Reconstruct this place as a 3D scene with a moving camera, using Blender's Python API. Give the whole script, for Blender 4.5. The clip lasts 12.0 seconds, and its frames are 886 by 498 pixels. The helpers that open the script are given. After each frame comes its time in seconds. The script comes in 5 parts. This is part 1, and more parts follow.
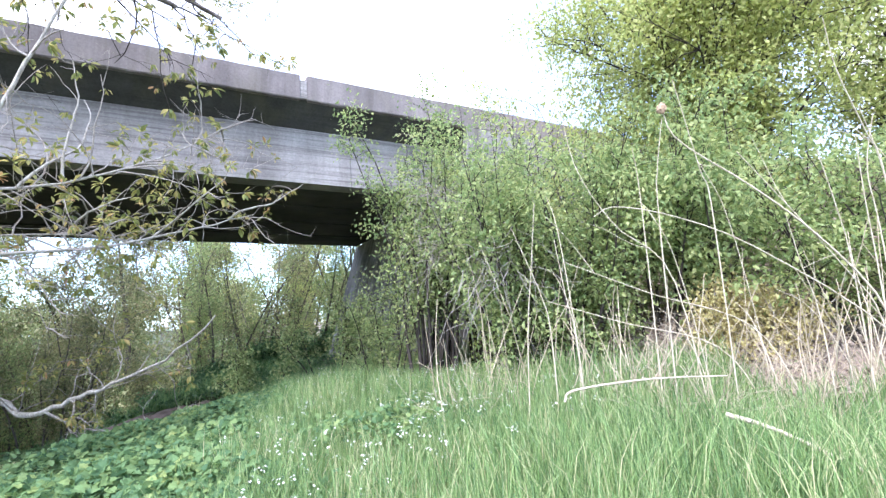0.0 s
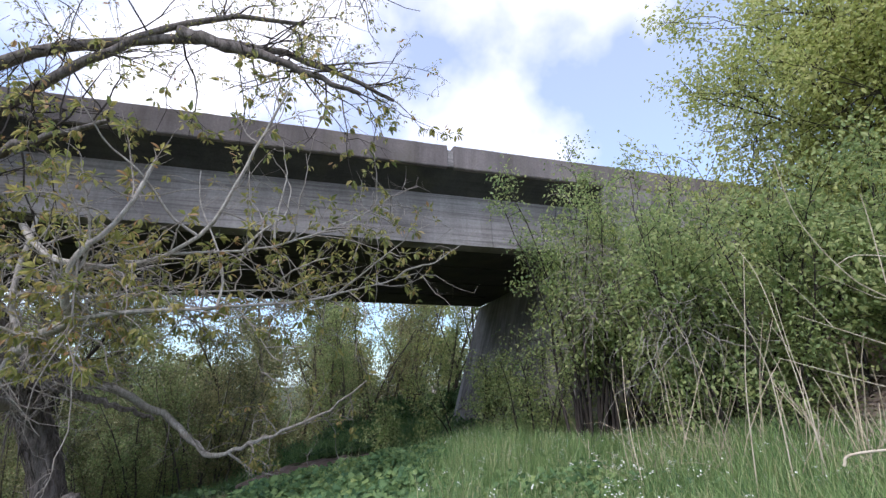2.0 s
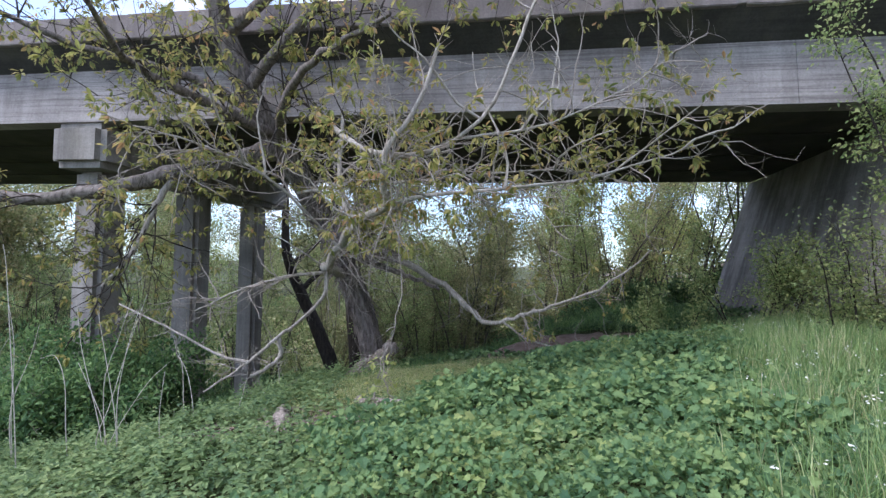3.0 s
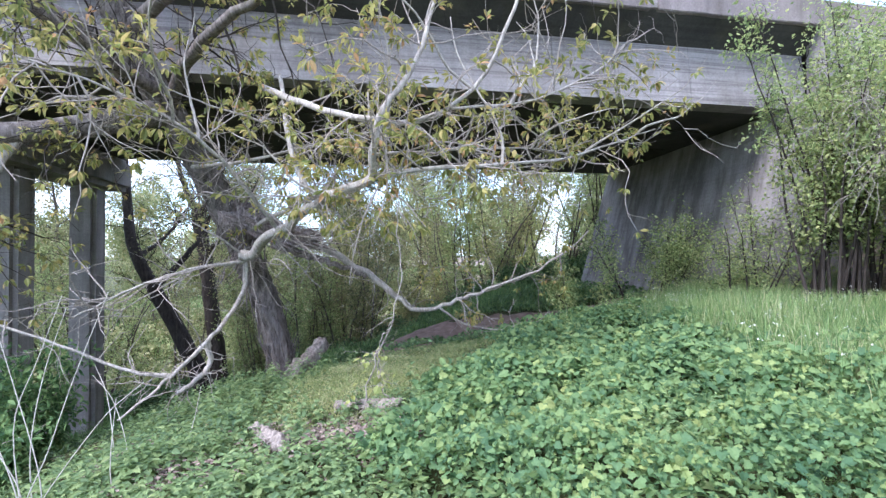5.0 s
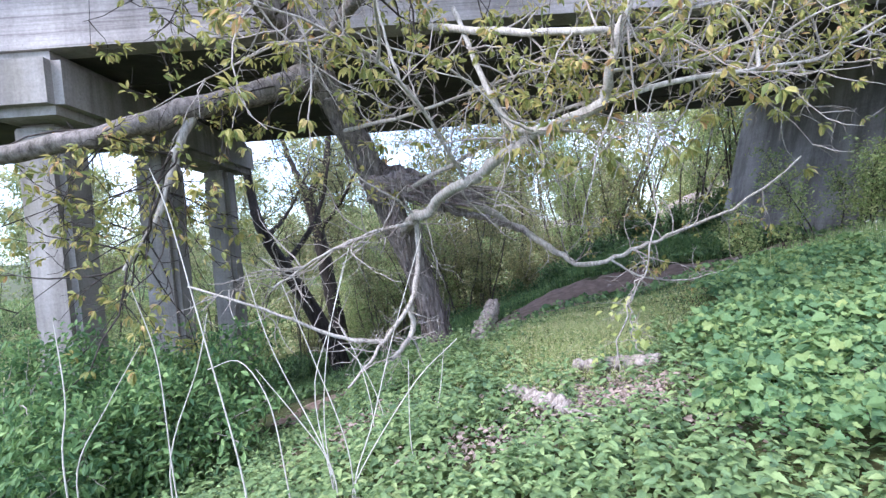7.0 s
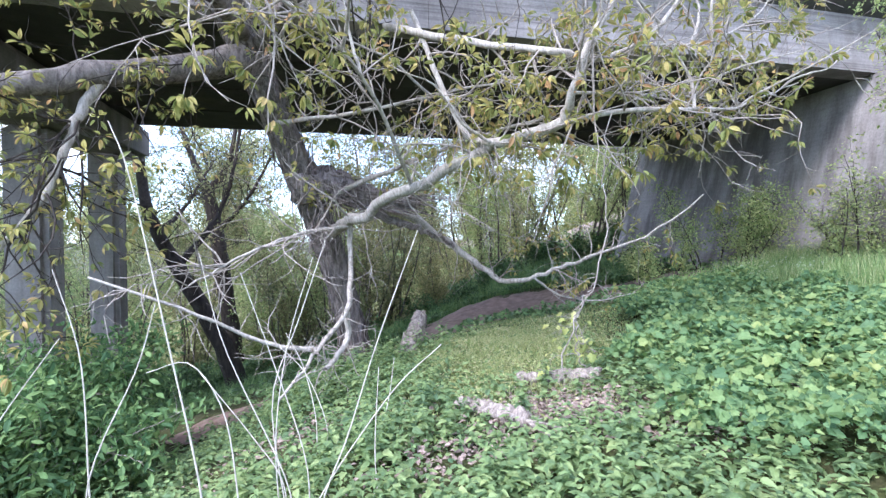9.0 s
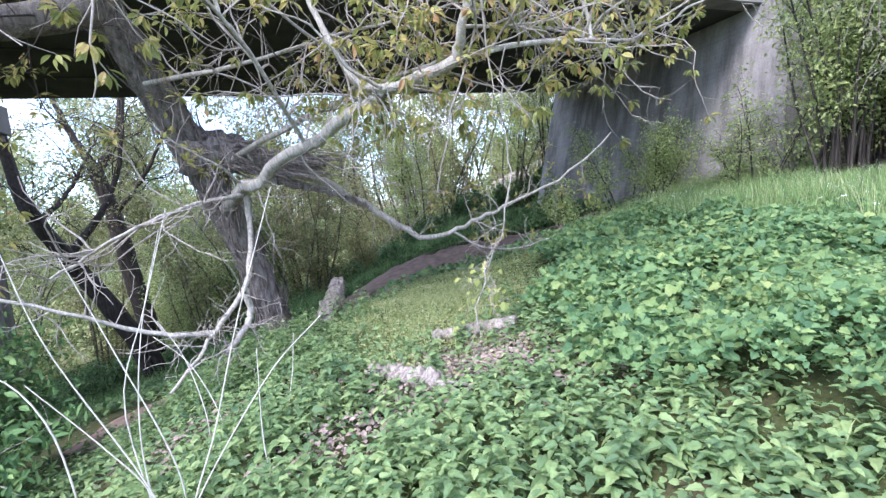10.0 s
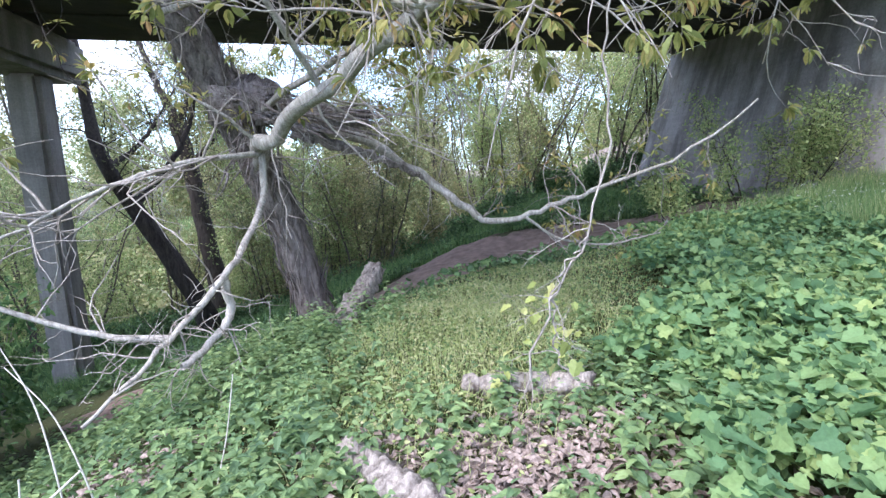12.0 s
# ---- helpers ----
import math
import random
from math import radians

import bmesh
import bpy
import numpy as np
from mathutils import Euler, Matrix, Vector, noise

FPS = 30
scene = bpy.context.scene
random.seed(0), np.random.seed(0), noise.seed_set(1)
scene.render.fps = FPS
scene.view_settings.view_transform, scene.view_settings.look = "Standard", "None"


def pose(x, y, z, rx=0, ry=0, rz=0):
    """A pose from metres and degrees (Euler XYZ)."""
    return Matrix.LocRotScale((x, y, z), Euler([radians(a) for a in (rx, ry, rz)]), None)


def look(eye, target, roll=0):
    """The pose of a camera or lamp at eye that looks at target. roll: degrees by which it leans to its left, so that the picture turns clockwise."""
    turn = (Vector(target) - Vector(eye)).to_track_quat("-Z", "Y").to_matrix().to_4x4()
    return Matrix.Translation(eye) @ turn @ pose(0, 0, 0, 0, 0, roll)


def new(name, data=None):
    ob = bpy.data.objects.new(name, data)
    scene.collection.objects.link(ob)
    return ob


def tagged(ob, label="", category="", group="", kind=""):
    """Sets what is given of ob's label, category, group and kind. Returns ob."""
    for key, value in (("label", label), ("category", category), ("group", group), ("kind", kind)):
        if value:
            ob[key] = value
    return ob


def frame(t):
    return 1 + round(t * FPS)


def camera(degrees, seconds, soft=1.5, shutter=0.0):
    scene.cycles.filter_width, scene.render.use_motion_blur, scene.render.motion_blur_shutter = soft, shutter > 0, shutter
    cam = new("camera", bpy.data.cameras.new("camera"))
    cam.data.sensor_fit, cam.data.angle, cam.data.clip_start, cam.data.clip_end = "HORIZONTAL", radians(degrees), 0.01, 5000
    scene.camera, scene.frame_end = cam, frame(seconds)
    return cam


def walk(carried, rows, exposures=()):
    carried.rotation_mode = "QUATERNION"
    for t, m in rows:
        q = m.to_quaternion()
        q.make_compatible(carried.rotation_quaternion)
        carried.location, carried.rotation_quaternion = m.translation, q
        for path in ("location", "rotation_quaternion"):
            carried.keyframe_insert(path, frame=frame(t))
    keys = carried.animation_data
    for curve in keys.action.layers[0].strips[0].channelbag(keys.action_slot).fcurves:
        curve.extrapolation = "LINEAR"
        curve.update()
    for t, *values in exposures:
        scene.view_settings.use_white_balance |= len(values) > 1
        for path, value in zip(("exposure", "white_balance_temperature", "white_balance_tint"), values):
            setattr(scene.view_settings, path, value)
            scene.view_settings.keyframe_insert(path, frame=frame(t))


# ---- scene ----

# camera and walk
cam = camera(84.9, 12.0, soft=1.4)
PATH = [
    (0, 3.815, -0.199, 2.206, 97.92, 2.53, -27.89),
    (0.5, 3.861, -0.348, 2.202, 101.34, -1.85, -37.09),
    (1, 3.592, -0.383, 2.228, 104.89, 1.35, -45.95),
    (1.5, 3.185, -0.336, 2.227, 111.39, 0.71, -35.02),
    (2, 2.882, 0.003, 2.107, 105.64, 0.46, -16.37),
    (2.5, 2.479, 0.342, 2.048, 98.68, 0.18, 0.06),
    (3, 2.072, 0.367, 2.066, 91.81, -1.38, 8.99),
    (3.2, 1.811, 0.374, 2.073, 92.57, -0.23, 4.04),
    (4.8, 0.305, 0.829, 1.932, 90.84, -1.27, -6.12),
    (5, 0.117, 0.928, 1.941, 90.82, 0.09, -10.07),
    (5.5, -0.121, 1.082, 1.885, 89.54, -0.90, -10.44),
    (6, -0.457, 1.444, 1.841, 87.82, 3.03, -9.07),
    (6.5, -0.873, 1.629, 1.785, 86.70, -0.69, -2.65),
    (6.7, -1.182, 1.704, 1.754, 87.67, 4.10, -1.27),
    (8.3, -2.074, 2.043, 1.653, 87.30, 3.01, -4.93),
    (8.5, -2.082, 2.053, 1.658, 87.94, 2.31, -8.97),
    (9, -2.110, 2.056, 1.636, 88.91, 0.35, -13.65),
    (9.5, -1.929, 2.115, 1.595, 88.18, 1.45, -19.62),
    (10, -1.712, 2.285, 1.569, 83.78, 5.42, -21.69),
    (10.5, -1.624, 2.706, 1.591, 81.53, 1.74, -22.75),
    (11, -1.444, 3.020, 1.625, 82.63, 1.59, -22.88),
    (11.5, -0.994, 3.416, 1.606, 86.13, 1.40, -18.49),
    (12, -0.867, 3.808, 1.609, 80.81, 1.50, -11.52),
]
EXPOSURES = [(0.0, 1.38, 5950, 20), (0.5, 1.42, 5950, 21), (1.2, 1.3, 6000, 20), (1.6, 0.6, 6050, 19), (2.0, 0.05, 6300, 20), (2.5, -0.05, 6300, 20), (3.2, 0.58, 6000, 21), (5.0, 1.12, 5900, 22), (8.5, 1.34, 5850, 22), (12.0, 1.28, 5900, 20)]
walk(cam, [(t, pose(x, y, z, rx, ry, rz)) for t, x, y, z, rx, ry, rz in PATH], EXPOSURES)

# world: bright, mostly clouded sky with a few blue holes
world = bpy.data.worlds.new("sky")
scene.world = world
world.use_nodes = True
wn, wl = world.node_tree.nodes, world.node_tree.links
wn.clear()
SUN_EL, SUN_AZ = 48, 238      # degrees; azimuth clockwise from +y
sky = wn.new("ShaderNodeTexSky")
sky.sky_type, sky.sun_disc = "NISHITA", False
sky.sun_elevation, sky.sun_rotation = radians(SUN_EL), radians(SUN_AZ)
tc = wn.new("ShaderNodeTexCoord")
cl = wn.new("ShaderNodeTexNoise")
cl.inputs["Scale"].default_value, cl.inputs["Detail"].default_value = 2.2, 6
ramp = wn.new("ShaderNodeValToRGB")
ramp.color_ramp.elements[0].position, ramp.color_ramp.elements[1].position = 0.47, 0.61
ramp.color_ramp.elements[0].color = (0.3, 0.3, 0.3, 1)
mixn = wn.new("ShaderNodeMix")
mixn.data_type = "RGBA"
mixn.inputs["B"].default_value = (9.0, 9.3, 9.8, 1)
bg = wn.new("ShaderNodeBackground")
bg.inputs["Strength"].default_value = 0.15
out = wn.new("ShaderNodeOutputWorld")
wl.new(tc.outputs["Generated"], cl.inputs["Vector"])
wl.new(cl.outputs["Fac"], ramp.inputs["Fac"])
wl.new(ramp.outputs["Color"], mixn.inputs["Factor"])
blue = wn.new("ShaderNodeMix")
blue.data_type, blue.blend_type = "RGBA", "MULTIPLY"
blue.inputs["Factor"].default_value, blue.inputs["B"].default_value = 1.0, (1.1, 1.6, 1.95, 1)
wl.new(sky.outputs["Color"], blue.inputs["A"])
wl.new(blue.outputs["Result"], mixn.inputs["A"])
wl.new(mixn.outputs["Result"], bg.inputs["Color"])
wl.new(bg.outputs["Background"], out.inputs["Surface"])

sun = new("sun", bpy.data.lights.new("sun", "SUN"))
sun.data.energy, sun.data.angle, sun.data.color = 2.6, radians(22), (1.0, 0.95, 0.88)
sd = Vector((math.sin(radians(SUN_AZ)) * math.cos(radians(SUN_EL)), math.cos(radians(SUN_AZ)) * math.cos(radians(SUN_EL)), math.sin(radians(SUN_EL))))
sun.matrix_world = look(sd * 60, (0, 0, 0))

# ---- materials ----
def material(name, rough=0.8, metal=0.0):
    m = bpy.data.materials.new(name)
    m.use_nodes = True
    n, l = m.node_tree.nodes, m.node_tree.links
    b = n["Principled BSDF"]
    b.inputs["Roughness"].default_value, b.inputs["Metallic"].default_value = rough, metal
    b.inputs["Specular IOR Level"].default_value = 0.3
    return m, n, l, b


def tex(n, l, scale, detail=5, stretch=(1, 1, 1), rough=0.6):
    """Noise in object space, stretched along the axes."""
    c, mp, t = n.new("ShaderNodeTexCoord"), n.new("ShaderNodeMapping"), n.new("ShaderNodeTexNoise")
    mp.inputs["Scale"].default_value = stretch
    t.inputs["Scale"].default_value, t.inputs["Detail"].default_value, t.inputs["Roughness"].default_value = scale, detail, rough
    l.new(c.outputs["Object"], mp.inputs["Vector"])
    l.new(mp.outputs["Vector"], t.inputs["Vector"])
    return t.outputs["Fac"]


def ramp_of(n, l, fac, stops):
    r = n.new("ShaderNodeValToRGB")
    while len(r.color_ramp.elements) < len(stops):
        r.color_ramp.elements.new(0.5)
    for e, (p, c) in zip(r.color_ramp.elements, stops):
        e.position, e.color = p, (*c, 1)
    l.new(fac, r.inputs["Fac"])
    return r.outputs["Color"]


def mixed(n, l, a, b, fac, mode="MIX"):
    m = n.new("ShaderNodeMix")
    m.data_type, m.blend_type = "RGBA", mode
    for key, v in (("A", a), ("B", b)):
        if isinstance(v, tuple):
            m.inputs[key].default_value = (*v, 1)
        else:
            l.new(v, m.inputs[key])
    if isinstance(fac, float):
        m.inputs["Factor"].default_value = fac
    else:
        l.new(fac, m.inputs["Factor"])
    return m.outputs["Result"]


def bumped(n, l, b, height, strength=0.4, distance=0.02):
    bp = n.new("ShaderNodeBump")
    bp.inputs["Strength"].default_value, bp.inputs["Distance"].default_value = strength, distance
    l.new(height, bp.inputs["Height"])
    l.new(bp.outputs["Normal"], b.inputs["Normal"])


LEAF_GAIN = (1.9, 1.48, 2.45)


def leaf_material(name, stops, translucent=0.4, rough=0.5, gloss=0.35, even=0.0):
    """A leaf: its tone varies from leaf to leaf and over patches; light shines through it."""
    m, n, l, b = material(name, rough)
    b.inputs["Specular IOR Level"].default_value = gloss
    g = n.new("ShaderNodeNewGeometry")
    patch = tex(n, l, 0.7, 3)
    mth = n.new("ShaderNodeMath")
    mth.operation = "MULTIPLY_ADD"
    l.new(patch, mth.inputs[0])
    mth.inputs[1].default_value, mth.inputs[2].default_value = 0.8, -0.4
    ad = n.new("ShaderNodeMath")
    ad.use_clamp = True
    each = n.new("ShaderNodeMath")
    each.operation = "MULTIPLY_ADD"
    l.new(g.outputs["Random Per Island"], each.inputs[0])
    each.inputs[1].default_value, each.inputs[2].default_value = 1 - even, 0.5 * even
    l.new(each.outputs[0], ad.inputs[0])
    l.new(mth.outputs[0], ad.inputs[1])
    col = ramp_of(n, l, ad.outputs[0], [(p, tuple(min(0.6, w * q + e) for q, w, e in zip(c, LEAF_GAIN, (0.008, 0.008, 0.012)))) for p, c in stops])
    fine = tex(n, l, 60, 2)
    col = mixed(n, l, col, ramp_of(n, l, fine, [(0.3, (0.75, 0.75, 0.75)), (0.7, (1.1, 1.1, 1.1))]), 0.6, "MULTIPLY")
    l.new(col, b.inputs["Base Color"])
    t = n.new("ShaderNodeBsdfTranslucent")
    l.new(col, t.inputs["Color"])
    mx = n.new("ShaderNodeMixShader")
    mx.inputs[0].default_value = translucent
    l.new(b.outputs[0], mx.inputs[1])
    l.new(t.outputs[0], mx.inputs[2])
    l.new(mx.outputs[0], n["Material Output"].inputs["Surface"])
    return m


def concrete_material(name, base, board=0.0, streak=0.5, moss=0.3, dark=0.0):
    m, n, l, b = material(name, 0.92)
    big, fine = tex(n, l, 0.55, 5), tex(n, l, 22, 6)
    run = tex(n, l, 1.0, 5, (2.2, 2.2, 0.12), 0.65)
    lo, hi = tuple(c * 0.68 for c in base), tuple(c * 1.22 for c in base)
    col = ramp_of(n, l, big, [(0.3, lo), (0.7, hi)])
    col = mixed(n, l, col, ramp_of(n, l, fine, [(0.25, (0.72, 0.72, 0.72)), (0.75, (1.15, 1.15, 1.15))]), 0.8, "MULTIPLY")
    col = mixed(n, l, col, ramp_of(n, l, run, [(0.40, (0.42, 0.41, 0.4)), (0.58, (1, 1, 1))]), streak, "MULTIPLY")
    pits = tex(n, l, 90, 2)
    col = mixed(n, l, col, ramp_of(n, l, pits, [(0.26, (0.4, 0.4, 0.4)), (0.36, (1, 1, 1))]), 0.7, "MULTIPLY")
    if board:
        lines = tex(n, l, 1.0, 3, (0.25, 0.25, 13.0), 0.75)
        col = mixed(n, l, col, ramp_of(n, l, lines, [(0.36, (0.5, 0.49, 0.5)), (0.5, (1, 1, 1)), (0.66, (1.2, 1.2, 1.2))]), board, "MULTIPLY")
    if moss:
        patch = tex(n, l, 1.1, 6, (1, 1, 0.5))
        col = mixed(n, l, col, (0.16, 0.15, 0.07), mixed(n, l, (0.0, 0.0, 0.0), ramp_of(n, l, patch, [(0.52, (0, 0, 0)), (0.72, (1, 1, 1))]), moss))
    l.new(col, b.inputs["Base Color"])
    bumped(n, l, b, mixed(n, l, fine, run, 0.4), 0.5, 0.012)
    return m


def bark_material(name, dark, light, scale=1.0, ridge=1.0, moss=0.0):
    m, n, l, b = material(name, 0.9)
    r = tex(n, l, 9 * scale, 6, (1.6, 1.6, 0.35), 0.7)
    f = tex(n, l, 45 * scale, 4)
    col = ramp_of(n, l, r, [(0.32, dark), (0.5, tuple((a + c) / 2 for a, c in zip(dark, light))), (0.68, light)])
    col = mixed(n, l, col, ramp_of(n, l, f, [(0.3, (0.6, 0.6, 0.6)), (0.7, (1.15, 1.15, 1.15))]), 0.7, "MULTIPLY")
    if moss:
        col = mixed(n, l, col, (0.12, 0.13, 0.05), mixed(n, l, (0.0, 0.0, 0.0), ramp_of(n, l, tex(n, l, 2.5, 5), [(0.5, (0, 0, 0)), (0.7, (1, 1, 1))]), moss))
    l.new(col, b.inputs["Base Color"])
    bumped(n, l, b, mixed(n, l, r, f, 0.3), min(1.0, ridge), 0.03)
    return m


def soil_material():
    """Earth with litter; grass-green over the meadow is given by the blades that stand on it."""
    m, n, l, b = material("soil", 0.95)
    a, c = tex(n, l, 1.3, 6), tex(n, l, 35, 5)
    col = ramp_of(n, l, a, [(0.3, (0.045, 0.052, 0.02)), (0.55, (0.06, 0.075, 0.025)), (0.75, (0.09, 0.075, 0.045))])
    col = mixed(n, l, col, ramp_of(n, l, c, [(0.3, (0.55, 0.5, 0.5)), (0.7, (1.35, 1.3, 1.25))]), 0.8, "MULTIPLY")
    co, sx_ = n.new("ShaderNodeTexCoord"), n.new("ShaderNodeSeparateXYZ")
    l.new(co.outputs["Object"], sx_.inputs[0])
    edge = n.new("ShaderNodeMath")
    edge.operation = "MULTIPLY_ADD"
    l.new(a, edge.inputs[0])
    edge.inputs[1].default_value = 2.5
    l.new(sx_.outputs["X"], edge.inputs[2])
    rng_ = n.new("ShaderNodeMapRange")
    rng_.inputs["From Min"].default_value, rng_.inputs["From Max"].default_value = 9.6, 10.6
    l.new(edge.outputs[0], rng_.inputs["Value"])
    dry = ramp_of(n, l, c, [(0.3, (0.17, 0.13, 0.105)), (0.7, (0.40, 0.33, 0.275))])
    col = mixed(n, l, col, dry, rng_.outputs["Result"])
    l.new(col, b.inputs["Base Color"])
    bumped(n, l, b, c, 0.6, 0.03)
    return m


def plain(name, lo, hi, scale=20.0, rough=0.85, bump=0.3):
    m, n, l, b = material(name, rough)
    f = tex(n, l, scale, 5)
    g = n.new("ShaderNodeNewGeometry")
    col = ramp_of(n, l, f, [(0.3, lo), (0.7, hi)])
    col = mixed(n, l, col, ramp_of(n, l, g.outputs["Random Per Island"], [(0.0, (0.75, 0.75, 0.75)), (1.0, (1.2, 1.2, 1.2))]), 0.7, "MULTIPLY")
    l.new(col, b.inputs["Base Color"])
    bumped(n, l, b, f, bump, 0.01)
    return m


M_WEB = concrete_material("board_marked_concrete", (0.36, 0.335, 0.325), 0.75, 0.35, 0.1)
M_BEAM = concrete_material("weathered_beam_concrete", (0.29, 0.255, 0.25), 0.0, 0.45, 0.2)
# base far below the web's: shade under the deck is put into the colour
M_SOFFIT_SHADE = concrete_material("shaded_soffit_concrete", (0.075, 0.072, 0.066), 0.3, 0.3, 0.2)
M_ABUT = concrete_material("abutment_concrete", (0.35, 0.33, 0.325), 0.15, 0.75, 0.22)
M_PIER = concrete_material("pier_concrete", (0.33, 0.31, 0.29), 0.1, 0.6, 0.2)
M_BARK = bark_material("furrowed_bark", (0.06, 0.05, 0.045), (0.33, 0.29, 0.265), 1.0, 1.0, 0.15)
M_LIMB = bark_material("smooth_grey_bark", (0.22, 0.20, 0.175), (0.58, 0.54, 0.48), 1.6, 0.5, 0.1)
M_TWIG = bark_material("twig_bark", (0.20, 0.17, 0.15), (0.52, 0.47, 0.42), 3.0, 0.4)
M_DARKBARK = bark_material("dark_bark", (0.02, 0.017, 0.016), (0.085, 0.07, 0.06), 1.0, 0.9)
M_THINBARK = bark_material("thin_stem_bark", (0.06, 0.05, 0.042), (0.19, 0.165, 0.14), 1.5, 0.5)
M_DEADWOOD = bark_material("bleached_dead_wood", (0.085, 0.065, 0.055), (0.50, 0.44, 0.39), 1.3, 1.0)
M_TORN = bark_material("torn_weathered_wood", (0.07, 0.055, 0.05), (0.40, 0.345, 0.32), 1.2, 1.0)
M_CANE = plain("dry_cane", (0.40, 0.33, 0.24), (0.66, 0.58, 0.46), 30)
M_GREYCANE = plain("weathered_grey_cane", (0.34, 0.31, 0.27), (0.60, 0.57, 0.51), 30)
M_STRAW = plain("dry_straw", (0.35, 0.28, 0.19), (0.62, 0.53, 0.40), 25)
M_LITTER = plain("dry_leaf_litter", (0.12, 0.085, 0.065), (0.40, 0.32, 0.28), 40)
M_BANK = plain("bleached_leaf_litter", (0.27, 0.21, 0.175), (0.50, 0.42, 0.36), 25)
M_DIRT = plain("bare_dirt", (0.17, 0.12, 0.10), (0.33, 0.24, 0.20), 5, 0.95, 0.5)
M_SOIL = soil_material()
M_GRASS = leaf_material("meadow_grass", [(0, (0.040, 0.10, 0.020)), (0.45, (0.10, 0.215, 0.042)), (0.8, (0.175, 0.31, 0.070)), (1, (0.32, 0.37, 0.13))], 0.35)
M_LUSH = leaf_material("lush_shade_grass", [(0, (0.04, 0.11, 0.022)), (0.5, (0.085, 0.195, 0.04)), (1, (0.15, 0.28, 0.06))], 0.4)
M_GLADE = leaf_material("glade_grass_blades", [(0, (0.14, 0.22, 0.045)), (0.5, (0.21, 0.31, 0.07)), (1, (0.34, 0.38, 0.13))], 0.35)
M_HERB = leaf_material("hop_leaves", [(0, (0.036, 0.105, 0.030)), (0.45, (0.088, 0.195, 0.048)), (0.8, (0.135, 0.25, 0.056)), (1, (0.205, 0.31, 0.066))], 0.45, 0.6, 0.2, 0.2)
M_NETTLE = leaf_material("nettle_leaves", [(0, (0.05, 0.115, 0.035)), (0.6, (0.115, 0.22, 0.052)), (1, (0.21, 0.33, 0.085))], 0.4, 0.6, 0.25, 0.3)
M_ELDER = leaf_material("elder_leaves", [(0, (0.028, 0.085, 0.02)), (0.6, (0.07, 0.165, 0.034)), (1, (0.14, 0.27, 0.06))], 0.4, 0.6, 0.2)
M_UNDER = leaf_material("shade_herbs", [(0, (0.035, 0.085, 0.02)), (0.6, (0.07, 0.165, 0.036)), (1, (0.12, 0.24, 0.055))], 0.35)
M_YOUNG = leaf_material("young_tree_leaves", [(0, (0.10, 0.16, 0.03)), (0.55, (0.19, 0.245, 0.045)), (0.94, (0.29, 0.31, 0.07)), (1, (0.30, 0.235, 0.07))], 0.5, 0.5, 0.25)
M_BUSH = leaf_material("shrub_leaves", [(0, (0.10, 0.185, 0.042)), (0.5, (0.18, 0.295, 0.068)), (1, (0.28, 0.385, 0.10))], 0.55)
M_LIME = leaf_material("bright_crown_leaves", [(0, (0.16, 0.25, 0.045)), (0.5, (0.25, 0.35, 0.065)), (1, (0.34, 0.40, 0.10))], 0.55)
M_OLIVE = leaf_material("dull_crown_leaves", [(0, (0.075, 0.115, 0.028)), (0.6, (0.135, 0.185, 0.045)), (1, (0.22, 0.235, 0.075))], 0.5)
M_FAR = leaf_material("far_foliage", [(0, (0.10, 0.17, 0.04)), (0.6, (0.19, 0.275, 0.07)), (1, (0.30, 0.36, 0.12))], 0.5)
M_YELLOW = leaf_material("yellowish_leaves", [(0, (0.20, 0.21, 0.05)), (1, (0.38, 0.36, 0.10))], 0.4)
M_FLOWER = plain("white_petals", (0.7, 0.7, 0.66), (0.85, 0.85, 0.8), 10, 0.7, 0.0)
M_CATKIN = plain("cattail_fluff", (0.26, 0.17, 0.11), (0.48, 0.35, 0.24), 60)

# ---- mesh helpers ----
rng = np.random.default_rng(7)


def mesh_np(name, verts, faces, mat, smooth=True):
    """A mesh from an (n,3) array and a list of (m,k) index arrays."""
    me = bpy.data.meshes.new(name)
    faces = [np.asarray(f, dtype=np.int32) for f in (faces if isinstance(faces, list) else [faces]) if len(f)]
    me.vertices.add(len(verts))
    me.vertices.foreach_set("co", np.asarray(verts, dtype=np.float32).ravel())
    idx = np.concatenate([f.ravel() for f in faces])
    tot = np.concatenate([np.full(len(f), f.shape[1], dtype=np.int32) for f in faces])
    me.loops.add(len(idx))
    me.loops.foreach_set("vertex_index", idx)
    me.polygons.add(len(tot))
    me.polygons.foreach_set("loop_start", np.concatenate([[0], np.cumsum(tot)[:-1]]).astype(np.int32))
    me.polygons.foreach_set("use_smooth", np.full(len(tot), smooth))
    me.update(calc_edges=True)
    me.materials.append(mat)
    return me


def put(name, me, parent=None, label=""):
    ob = new(name, me)
    if parent:
        ob.parent = parent
        ob.matrix_parent_inverse = parent.matrix_basis.inverted()
    return tagged(ob, label) if label else ob


def thing(name, at, label, category, group="", kind=""):
    global rng
    rng = np.random.default_rng(int(abs(at[0]) * 733 + abs(at[1]) * 4391 + abs(at[2]) * 97) + len(label))
    e = new(name)
    e.matrix_basis = Matrix.Translation(at)
    e.empty_display_size = 0.2
    return tagged(e, label, category, group, kind)


